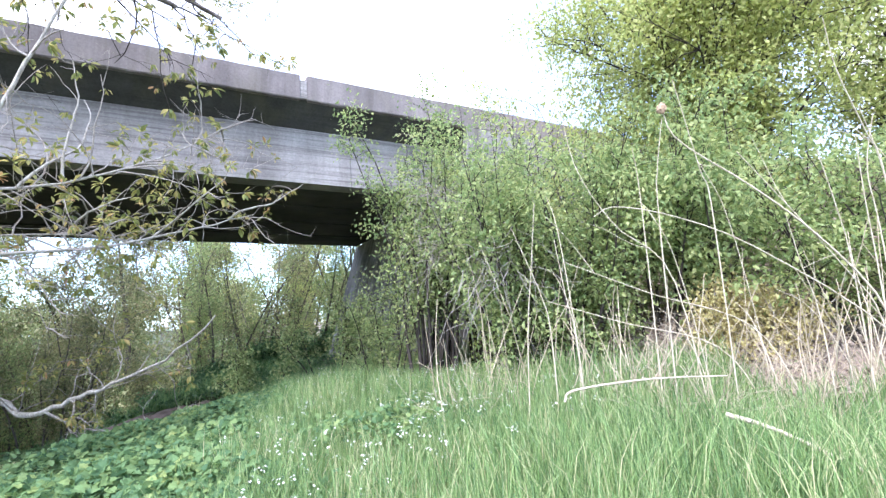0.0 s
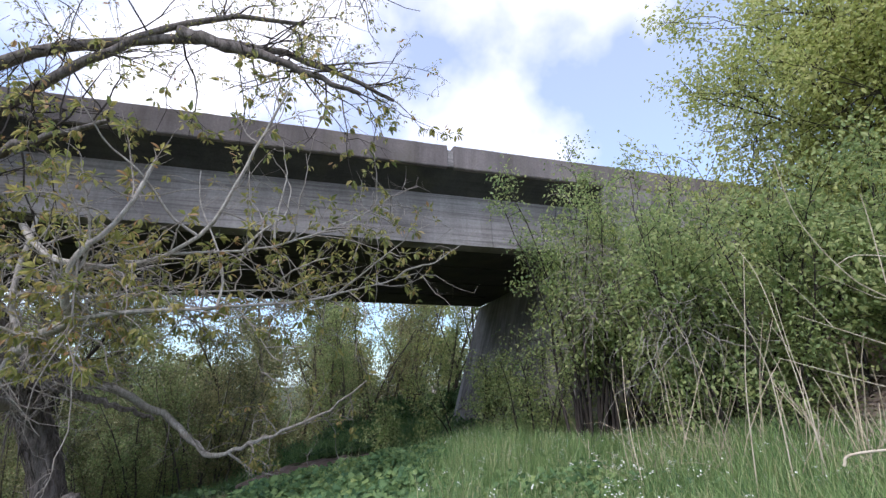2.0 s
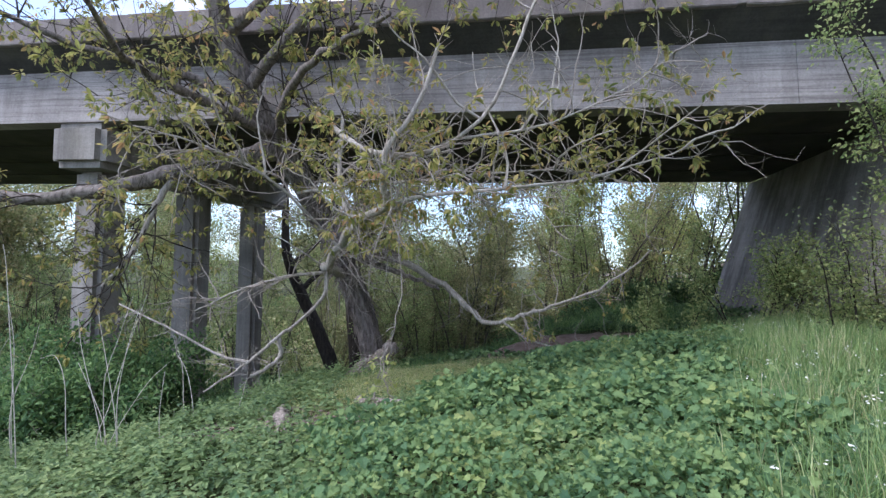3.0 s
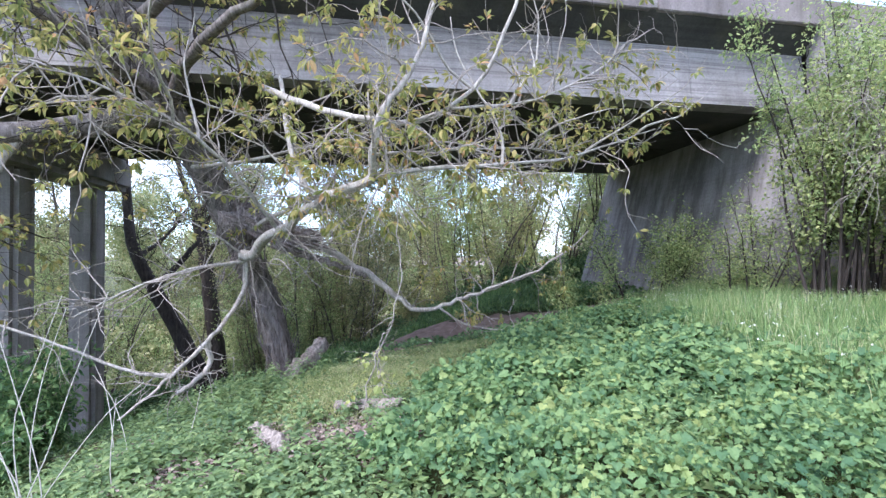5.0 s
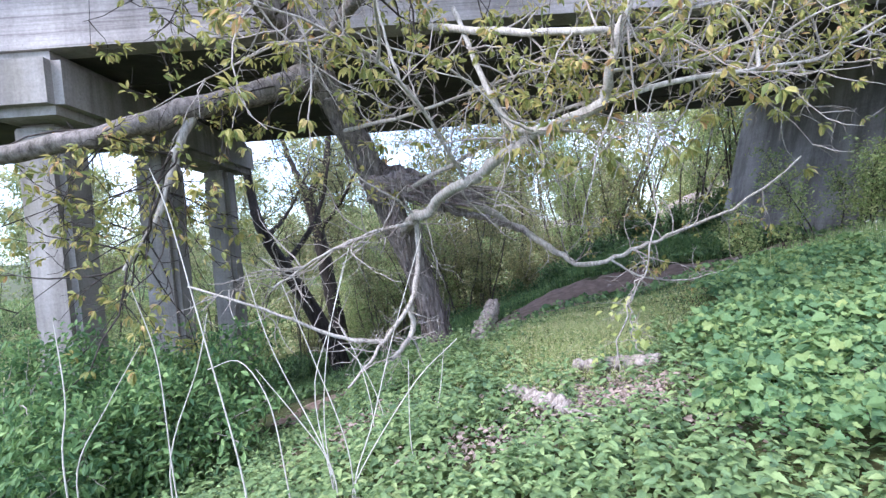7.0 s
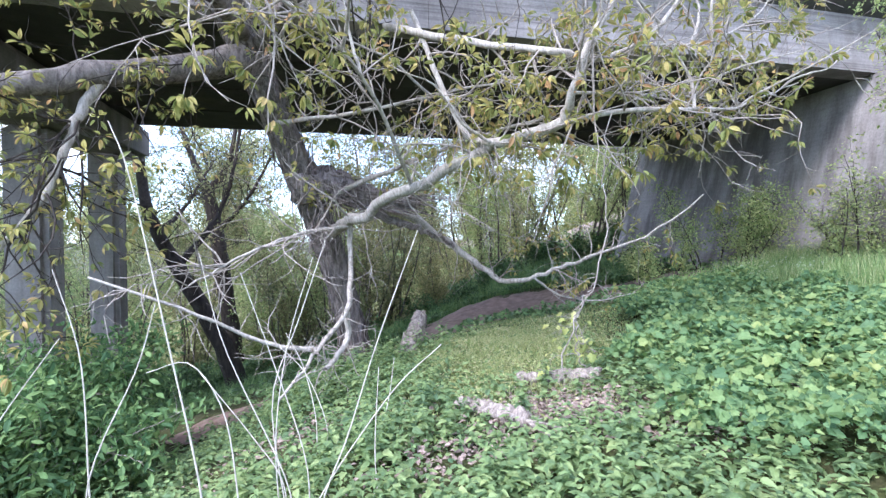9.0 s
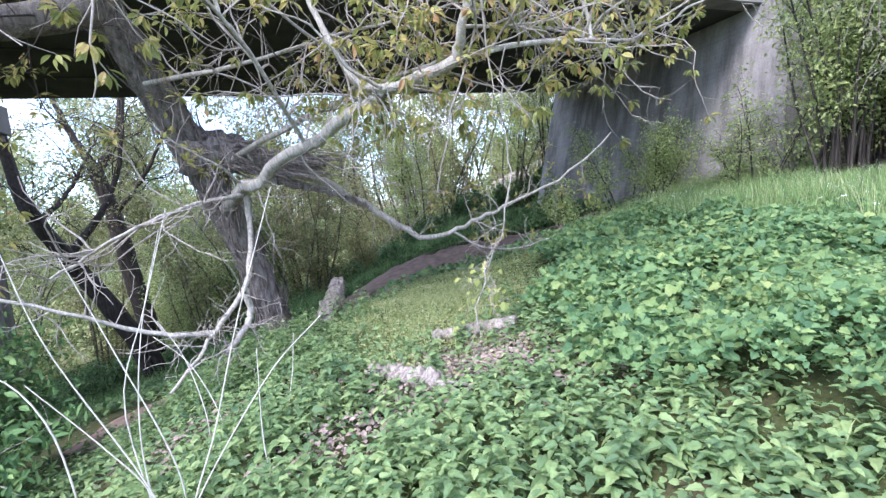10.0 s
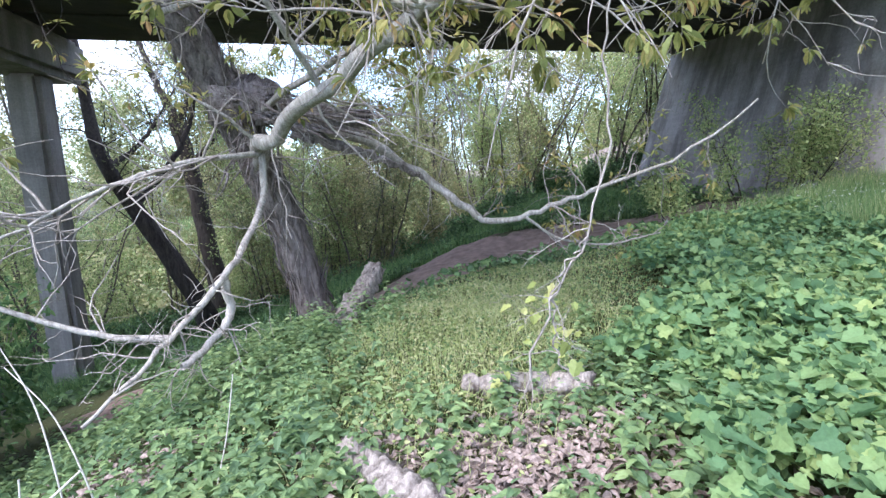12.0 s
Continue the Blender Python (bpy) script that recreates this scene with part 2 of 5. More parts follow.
def part(name, bm, mat, parent, label="", smooth=False):
    me = bpy.data.meshes.new(name)
    bm.to_mesh(me)
    bm.free()
    me.materials.append(mat)
    for p in me.polygons:
        p.use_smooth = smooth
    return put(name, me, parent, label)


def prism(profile, x0, x1, bevel=0.03, steps=1, rough=0.0):
    """A (y, z) profile drawn out along x."""
    bm = bmesh.new()
    xs = np.linspace(x0, x1, steps + 1)
    rings = [[bm.verts.new((x, y, z)) for y, z in profile] for x in xs]
    k = len(profile)
    for a, b in zip(rings, rings[1:]):
        for i in range(k):
            bm.faces.new((a[i], a[(i + 1) % k], b[(i + 1) % k], b[i]))
    bm.faces.new(rings[0][::-1])
    bm.faces.new(rings[-1])
    bmesh.ops.recalc_face_normals(bm, faces=bm.faces)
    if bevel:
        sharp = [e for e in bm.edges if len(e.link_faces) == 2 and e.calc_face_angle() > 0.5]
        bmesh.ops.bevel(bm, geom=sharp, offset=bevel, segments=2, affect="EDGES")
    if rough:
        for v in bm.verts:
            v.co += noise.noise_vector(v.co * 3.1) * rough
    return bm


def smooth_line(pts, n):
    """A curve through the points, n places on it (Catmull-Rom)."""
    p = np.asarray(pts, float)
    p = np.vstack([2 * p[0] - p[1], p, 2 * p[-1] - p[-2]])
    t = np.linspace(0, len(p) - 3 - 1e-6, n)
    i = t.astype(int)
    u = (t - i)[:, None]
    a, b, c, d = p[i], p[i + 1], p[i + 2], p[i + 3]
    return 0.5 * (2 * b + (c - a) * u + (2 * a - 5 * b + 4 * c - d) * u**2 + (3 * b - a - 3 * c + d) * u**3)


def tube(pts, radii, sides=6, lump=0.0):
    """Vertices and quads of a tapering tube."""
    p = np.asarray(pts, float)
    r = np.asarray(radii, float)
    d = np.gradient(p, axis=0)
    d /= np.linalg.norm(d, axis=1)[:, None] + 1e-9
    ref = np.array([0.31, 0.2, 0.93]) if abs(d[0][2]) < 0.8 else np.array([1.0, 0.15, 0.1])
    u = np.cross(d, ref)
    u /= np.linalg.norm(u, axis=1)[:, None] + 1e-9
    w = np.cross(d, u)
    a = np.linspace(0, 2 * np.pi, sides, endpoint=False)
    rr = r[:, None] * np.ones(sides)
    if lump:
        rr = rr * (1 + lump * (rng.random((len(p), sides)) - 0.5) + lump * 0.5 * np.sin(a * 5 + 1.3)[None] + lump * 0.5 * np.sin(a[None] * 9 + np.cumsum(rng.normal(size=len(p)) * 0.25)[:, None]))
    v = p[:, None] + rr[..., None] * (np.cos(a)[None, :, None] * u[:, None] + np.sin(a)[None, :, None] * w[:, None])
    n = len(p)
    i, j = np.meshgrid(np.arange(n - 1), np.arange(sides), indexing="ij")
    f = np.stack([i * sides + j, i * sides + (j + 1) % sides, (i + 1) * sides + (j + 1) % sides, (i + 1) * sides + j], -1).reshape(-1, 4)
    return v.reshape(-1, 3), f


def joined(name, pieces, mat, smooth=True):
    """One mesh of many (verts, faces)."""
    vs, fs, o = [], [], 0
    for v, f in pieces:
        vs.append(v)
        fs.append(np.asarray(f) + o)
        o += len(v)
    return mesh_np(name, np.vstack(vs), [np.vstack([f for f in fs if f.shape[1] == k]) for k in {f.shape[1] for f in fs}], mat, smooth)


def unit(a):
    return a / (np.linalg.norm(a, axis=-1, keepdims=True) + 1e-9)


# leaf outlines: along the leaf, across it
OVAL = [(0.0, 0.0), (0.30, 0.26), (0.62, 0.22), (1.0, 0.0), (0.62, -0.22), (0.30, -0.26)]
BROAD = [(0.0, 0.0), (0.12, 0.28), (0.45, 0.36), (0.78, 0.18), (1.0, 0.0), (0.78, -0.18), (0.45, -0.36), (0.12, -0.28)]
LOBED = [(0.06, 0.0), (-0.10, 0.20), (0.02, 0.42), (0.20, 0.38), (0.34, 0.62), (0.50, 0.36), (0.72, 0.30), (1.0, 0.0), (0.72, -0.30), (0.50, -0.36), (0.34, -0.62), (0.20, -0.38), (0.02, -0.42), (-0.10, -0.20)]
SERRATE = [(0.0, 0.0), (0.10, 0.22), (0.22, 0.22), (0.34, 0.28), (0.50, 0.20), (0.62, 0.21), (1.0, 0.0), (0.62, -0.21), (0.50, -0.20), (0.34, -0.28), (0.22, -0.22), (0.10, -0.22)]
LEAFLET = [(0.0, 0.0), (0.22, 0.13), (0.50, 0.20), (0.74, 0.15), (1.0, 0.0), (0.74, -0.15), (0.50, -0.20), (0.22, -0.13)]
LANCE = [(0.0, 0.0), (0.25, 0.17), (0.55, 0.14), (1.0, 0.0), (0.55, -0.14), (0.25, -0.17)]


def leaves(name, at, along, normal, size, mat, shape=OVAL, fold=0.12, droop=0.1):
    """One mesh of leaves: each is a little fan, folded along its rib and bent at the tip."""
    at, along, normal = np.asarray(at), unit(np.asarray(along)), np.asarray(normal)
    side = unit(np.cross(normal, along))
    up = np.cross(along, side)
    o = np.array([(0.5, 0.0)] + shape)
    k = len(o)
    z = fold * np.abs(o[:, 1]) * 2 - droop * o[:, 0] ** 2
    s = np.broadcast_to(np.asarray(size, float), (len(at),))[:, None, None]
    v = at[:, None] + s * (o[None, :, 0, None] * along[:, None] + o[None, :, 1, None] * side[:, None] + z[None, :, None] * up[:, None])
    base = np.arange(len(at))[:, None, None] * k
    tri = np.array([(0, i, i % (k - 1) + 1) for i in range(1, k)])[None]
    return mesh_np(name, v.reshape(-1, 3), (base + tri).reshape(-1, 3), mat, False)


def blades(name, at, lean, height, width, mat):
    """Grass blades of three faces each, bending over."""
    n = len(at)
    az = rng.random(n) * 2 * np.pi
    side = np.stack([np.cos(az), np.sin(az), np.zeros(n)], 1) * (np.asarray(width) * np.ones(n))[:, None] / 2
    h = (np.asarray(height) * np.ones(n))[:, None]
    up = np.array([0, 0, 1.0])[None]
    p1 = at + up * h * 0.45 + lean * h * 0.12
    p2 = at + up * h * 0.82 + lean * h * 0.42
    p3 = at + up * h * 0.98 + lean * h * 0.85
    v = np.stack([at - side, at + side, p1 - side * 0.9, p1 + side * 0.9, p2 - side * 0.6, p2 + side * 0.6, p3], 1).reshape(-1, 3)
    b = np.arange(n)[:, None] * 7
    q = np.concatenate([b + np.array([[0, 1, 3, 2]]), b + np.array([[2, 3, 5, 4]])])
    t = b + np.array([[4, 5, 6]])
    return mesh_np(name, v, [q, t], mat, True)


def rand_dirs(n, flat=1.0):
    d = rng.normal(size=(n, 3))
    d[:, 2] *= flat
    return unit(d)


# ---- the lie of the land ----
def smooth01(t):
    t = np.clip(t, 0, 1)
    return t * t * (3 - 2 * t)


def ground_z(x, y):
    x, y = np.asarray(x, float), np.asarray(y, float)
    g = 0.35 + 0.11 * np.clip(x, -14, 9) - 0.035 * np.clip(y, -10, 26)
    g = g - 2.1 * smooth01((0.6 * y - 0.8 * x - 6.0) / 11.0) * smooth01((40 - y) / 12)
    foot = 8.2 + 2.6 * smooth01((3.4 - y) / 2.4)
    emb = np.minimum(np.clip((x - foot) * 0.45, 0, 6.2), np.clip(6.6 - 0.5 * np.maximum(0, 9.6 - y) - 0.5 * np.maximum(0, y - 19.2), 0, 9))
    g = g + emb * smooth01((x - foot) / 2.0)
    g = g - 0.06 * np.clip(y - 9, 0, 12) * smooth01((5.2 - x) / 3.0)
    g = g + 0.32 * np.exp(-(((x - 2.6) / 2.0) ** 2 + ((y - 15.9) / 1.1) ** 2))
    g = g - 0.40 * np.exp(-(((x + 1.3) / 2.3) ** 2 + ((y - 12.7) / 1.9) ** 2))
    g = g - 0.30 * np.exp(-(((x - 4.0) / 3.2) ** 2 + ((y - 14.4) / 2.2) ** 2))
    g = g - 0.5 * smooth01((-1.7 - x) / 2.2) * smooth01((y - 4.6) / 2.2) * smooth01((13 - y) / 4)
    g = g + 0.05 * np.sin(x * 1.7 + 0.6 * y) * np.sin(y * 1.3 - 0.4 * x) + 0.025 * np.sin(x * 4.1 + 2) * np.sin(y * 3.7)
    return g


def dirt_amount(x, y):
    """1 on the bare trodden path and mound, 0 off it."""
    way = [(-3.8, 10.7), (-2.2, 11.1), (-0.7, 11.9), (0.5, 13.1), (1.8, 14.7), (3.6, 14.0), (5.4, 12.9), (6.8, 12.6)]
    d = np.full(np.shape(x), 1e9)
    for (ax, ay), (bx, by) in zip(way, way[1:]):
        t = np.clip(((x - ax) * (bx - ax) + (y - ay) * (by - ay)) / ((bx - ax) ** 2 + (by - ay) ** 2), 0, 1)
        wide = 0.7 + 0.75 * smooth01((ax + t * (bx - ax) + 1) / 3)
        d = np.minimum(d, np.hypot(x - ax - t * (bx - ax), y - ay - t * (by - ay)) / wide)
    return np.clip(1.5 - d, 0, 1)


def on_ground(x, y, dz=0.0):
    return np.stack([x, y, ground_z(x, y) + dz], 1)

# ---- ground ----
def spread(lo, hi, step, far):
    core = np.arange(lo, hi + 1e-6, step)
    out = step * 1.35 ** np.arange(1, 40)
    out = np.cumsum(out)
    out = out[out < far]
    return np.concatenate([(lo - out)[::-1], core, hi + out])


gx, gy = spread(-16, 20, 0.22, 1800), spread(-8, 30, 0.22, 1800)
X, Y = np.meshgrid(gx, gy, indexing="ij")
G = np.stack([X, Y, ground_z(X, Y)], -1).reshape(-1, 3)
nx, ny = len(gx), len(gy)
i, j = np.meshgrid(np.arange(nx - 1), np.arange(ny - 1), indexing="ij")
GF = np.stack([i * ny + j, (i + 1) * ny + j, (i + 1) * ny + j + 1, i * ny + j + 1], -1).reshape(-1, 4)
tagged(put("ground", mesh_np("ground", G, GF, M_SOIL)), "dark earth slope under grass and herbs", "ground", kind="structure")

px, py = np.arange(-5, 8, 0.08), np.arange(8.6, 17.5, 0.08)
X, Y = np.meshgrid(px, py, indexing="ij")
dz = 0.018 + 0.03 * (np.sin(X * 9 + Y * 4) * np.sin(Y * 7 - X * 3) * 0.5 + 0.5) * 0.6
A = dirt_amount(X, Y) + 0.22 * np.sin(X * 5.3 + 1) * np.sin(Y * 6.1)
D = np.stack([X, Y, ground_z(X, Y) + np.where(A > 0.4, dz, -0.05)], -1).reshape(-1, 3)
i, j = np.meshgrid(np.arange(len(px) - 1), np.arange(len(py) - 1), indexing="ij")
keep = (A[:-1, :-1] > 0.35) & (A[1:, 1:] > 0.35)
n2 = len(py)
DF = np.stack([i * n2 + j, (i + 1) * n2 + j, (i + 1) * n2 + j + 1, i * n2 + j + 1], -1)[keep]
used, inv = np.unique(DF, return_inverse=True)
tagged(put("dirt_path", mesh_np("dirt_path", D[used], inv.reshape(-1, 4), M_DIRT)), "bare brown dirt path and mound under the bridge", "path", kind="structure")

# ---- bridge ----
bridge = thing("road_bridge", (-20, 14.2, 5.15), "grey concrete road bridge with board-marked girder and edge beam", "bridge")
YB = 9.55
BEAM = [(YB, 6.82), (YB, 7.36), (YB + 0.28, 7.38), (YB + 0.30, 6.9), (YB + 0.1, 6.80)]


def edge_beam(x0, x1):
    bm = prism(BEAM, x0, x1, 0.015, max(2, int((x1 - x0) / 0.25)), 0.012)
    return part("edge_beam", bm, M_BEAM, bridge, "weathered purplish grey edge beam", False)


edge_beam(5.98, 40.0)
edge_beam(-12.0, 5.84)
edge_beam(-80.0, -12.03)
chip = prism([(YB + 0.01, 6.84), (YB + 0.01, 7.24), (YB + 0.26, 7.27), (YB + 0.26, 6.84)], 5.84, 5.98, 0.01, 3, 0.02)
part("beam_joint_filler", chip, M_WEB, bridge, "pale chipped concrete at the beam joint")
# slab, soffit and ribs carry their shade in the dark base colour
part("deck_slab", prism([(YB + 0.06, 6.83), (10.16, 6.36), (18.4, 6.36), (19.0, 6.83), (19.0, 7.2), (YB + 0.28, 7.2)], -80, 40, 0.0, 4), M_SOFFIT_SHADE, bridge, "cantilever slab of the deck, coloured dark for shade")
JOINTS = [-80, -52, -40, -30.5, -21, -13.2, -6.8, -0.4, 3.98, 7.05, 9.9]
for a, b in zip(JOINTS, JOINTS[1:]):
    part("girder_web", prism([(10.0, 5.15), (10.13, 6.40), (10.5, 6.40), (10.5, 5.15)], a + 0.003, b - 0.003, 0.004, 2), M_WEB, bridge, "board-marked pale grey girder side")
part("girder_soffit", prism([(10.03, 5.162), (18.5, 5.162), (18.42, 6.36), (10.4, 6.36)], -80, 9.9, 0.0, 2), M_SOFFIT_SHADE, bridge, "underside of the girder, coloured dark for shade")
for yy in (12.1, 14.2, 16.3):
    part("soffit_rib", prism([(yy - 0.04, 5.19), (yy - 0.04, 5.125), (yy + 0.04, 5.125), (yy + 0.04, 5.19)], -80, 9.3, 0.0, 1), M_SOFFIT_SHADE, bridge)
part("far_edge_beam", prism([(18.75, 6.8), (18.75, 7.36), (19.05, 7.36), (19.05, 6.8)], -80, 40, 0.015, 6), M_BEAM, bridge)

# abutment: battered front, wing wall toward the meadow
abut = thing("bridge_abutment", (11, 14, 0.5), "streaked grey concrete bridge abutment with sloping face", "abutment")


def abutment_body():
    bm = bmesh.new()
    zs = np.linspace(-1.6, 5.14, 14)
    ys = np.linspace(9.35, 18.75, 16)
    rows = []
    for z in zs:
        rows.append([bm.verts.new((9.36 + 0.07 * (y - 10) - (0.17 + 0.012 * (y - 9.35)) * (5.14 - z), y - 0.05 * (5.14 - z) * (1 - (y - 9.35) / 9.4), z)) for y in ys] + [bm.verts.new((14.5, 18.75, z)), bm.verts.new((14.5, 9.6 - 0.05 * (5.14 - z), z))])
    k = len(rows[0])
    for a, b in zip(rows, rows[1:]):
        for q in range(k):
            bm.faces.new((a[q], a[(q + 1) % k], b[(q + 1) % k], b[q]))
    bm.faces.new(rows[-1])
    bmesh.ops.recalc_face_normals(bm, faces=bm.faces)
    return bm


part("front_wall", abutment_body(), M_ABUT, abut, "streaked sloping concrete face")
part("bearing_shelf", prism([(9.5, 5.145), (9.5, 6.8), (9.99, 6.8), (9.99, 5.145)], 9.86, 14.0, 0.02, 2), M_ABUT, abut, "pale end wall above the bearing")

# pier: cap beam on three columns
pier = thing("bridge_pier", (-8, 14.2, -3), "concrete bridge pier with cap beam on three columns", "pier")


def box_part(name, x0, x1, y0, y1, z0, z1, mat, parent, bevel=0.06, label=""):
    bm = bmesh.new()
    bmesh.ops.create_cube(bm, size=1.0)
    for v in bm.verts:
        v.co = Vector((x0 + (v.co.x + 0.5) * (x1 - x0), y0 + (v.co.y + 0.5) * (y1 - y0), z0 + (v.co.z + 0.5) * (z1 - z0)))
    bmesh.ops.bevel(bm, geom=bm.edges[:], offset=bevel, segments=2, affect="EDGES")
    return part(name, bm, mat, parent, label)


box_part("cap_beam", -8.75, -7.35, 9.9, 18.9, 4.1, 5.14, M_PIER, pier, 0.16, "dark grey cap beam")
box_part("column", -8.62, -7.82, 10.45, 11.3, -3.6, 4.14, M_PIER, pier, 0.12)
box_part("column", -8.62, -7.80, 13.9, 14.72, -3.6, 4.14, M_PIER, pier, 0.12)
box_part("column", -8.40, -7.66, 17.1, 17.84, -4.2, 4.14, M_PIER, pier, 0.12)


# ---- trees ----
def wander(start, direction, length, n, bend, droop=0.0):
    """A crooked line from start."""
    p, d = [np.asarray(start, float)], unit(np.asarray(direction, float))
    for _ in range(n - 1):
        d = unit(d + rng.normal(size=3) * bend + np.array([0, 0, -droop]))
        p.append(p[-1] + d * length / (n - 1))
    return np.array(p)


def twigs_of(lines, count, length, r0, levels=2, spread_=0.8, lift=0.15, droop=0.0, lo=0.25, bend=0.22, kids=4):
    """Side twigs of the given (points, radii) lines: tubes, and places with directions where leaves sit."""
    tubes, tips = [], []
    todo = [(p, 0) for p, r in lines for _ in range(1)]
    for p, lev in todo:
        m = count if lev == 0 else kids
        for _ in range(m):
            t = lo + (1 - lo) * rng.random()
            q = t * (len(p) - 1)
            a = min(int(q), len(p) - 2)
            s = p[a] + (p[a + 1] - p[a]) * (q - a)
            d = unit(unit(p[a + 1] - p[a]) * 0.7 + rng.normal(size=3) * spread_ + np.array([0, 0, lift]))
            ln = length * (0.45 ** lev) * (0.5 + rng.random())
            w = wander(s, d, ln, 7 if lev == 0 else 5, bend, droop)
            rr = r0 * (0.5 ** lev) * (0.7 + 0.6 * rng.random())
            tubes.append(tube(w, np.linspace(rr, rr * 0.3, len(w)), 5 if lev == 0 else 4))
            if lev + 1 < levels:
                todo.append((w, lev + 1))
            for b in range(len(w) // 2, len(w)):
                tips.append((w[b], unit(w[b] - w[b - 1])))
    return tubes, tips


def leafy(name, tips, per, size, mat, parent, shape=OVAL, jitter=0.08, label="", share=1.0):
    """Leaves in small sprays about the twig ends."""
    if share < 1:
        tips = [t for t in tips if rng.random() < share]
    P = np.repeat(np.array([t[0] for t in tips]), per, 0)
    Dn = np.repeat(np.array([t[1] for t in tips]), per, 0)
    n = len(P)
    P = P + rng.normal(size=(n, 3)) * jitter
    al = unit(Dn * 0.5 + rng.normal(size=(n, 3)) * 0.7 + np.array([0, 0, -0.25]))
    nm = unit(rng.normal(size=(n, 3)) * 0.6 + np.array([0, 0, 1.0]))
    return tagged(put(name, leaves(name, P, al, nm, size * (0.6 + 0.8 * rng.random(n)), mat, shape, 0.15, 0.2), parent, label), kind="stuff")


def bunches(name, tips, per, size, mat, parent, shape, label="", share=1.0, sag=0.35):
    """Whorls: each twig end opens into a spray of leaves that droop from it."""
    tips = [t for t in tips if rng.random() < share]
    m = len(tips)
    P = np.repeat(np.array([t[0] for t in tips]), per, 0)
    Dn = np.repeat(np.array([t[1] for t in tips]), per, 0)
    n = m * per
    big = np.repeat(0.65 + 0.7 * rng.random(m), per)
    al = unit(Dn * 0.75 + rand_dirs(n) * 0.95 + np.array([0, 0, 0.1 - sag]))
    P = P + al * (0.02 + 0.02 * rng.random((n, 1)))
    nm = unit(rng.normal(size=(n, 3)) * 0.45 + np.array([0, 0, 1.0]))
    return tagged(put(name, leaves(name, P, al, nm, size * big * (0.7 + 0.5 * rng.random(n)), mat, shape, 0.18, 0.35), parent, label), kind="stuff")


def limb(name, pts, r0, r1, mat, parent, n=18, sides=9, lump=0.12, label=""):
    line = smooth_line(pts, n)
    line[1:-1] += rng.normal(size=(n - 2, 3)) * min(0.02, r0 * 0.22)
    v, f = tube(line, r0 + (r1 - r0) * np.linspace(0, 1, n) ** 0.8, sides, lump)
    put(name, mesh_np(name, v, f, mat), parent, label)
    return line, r0


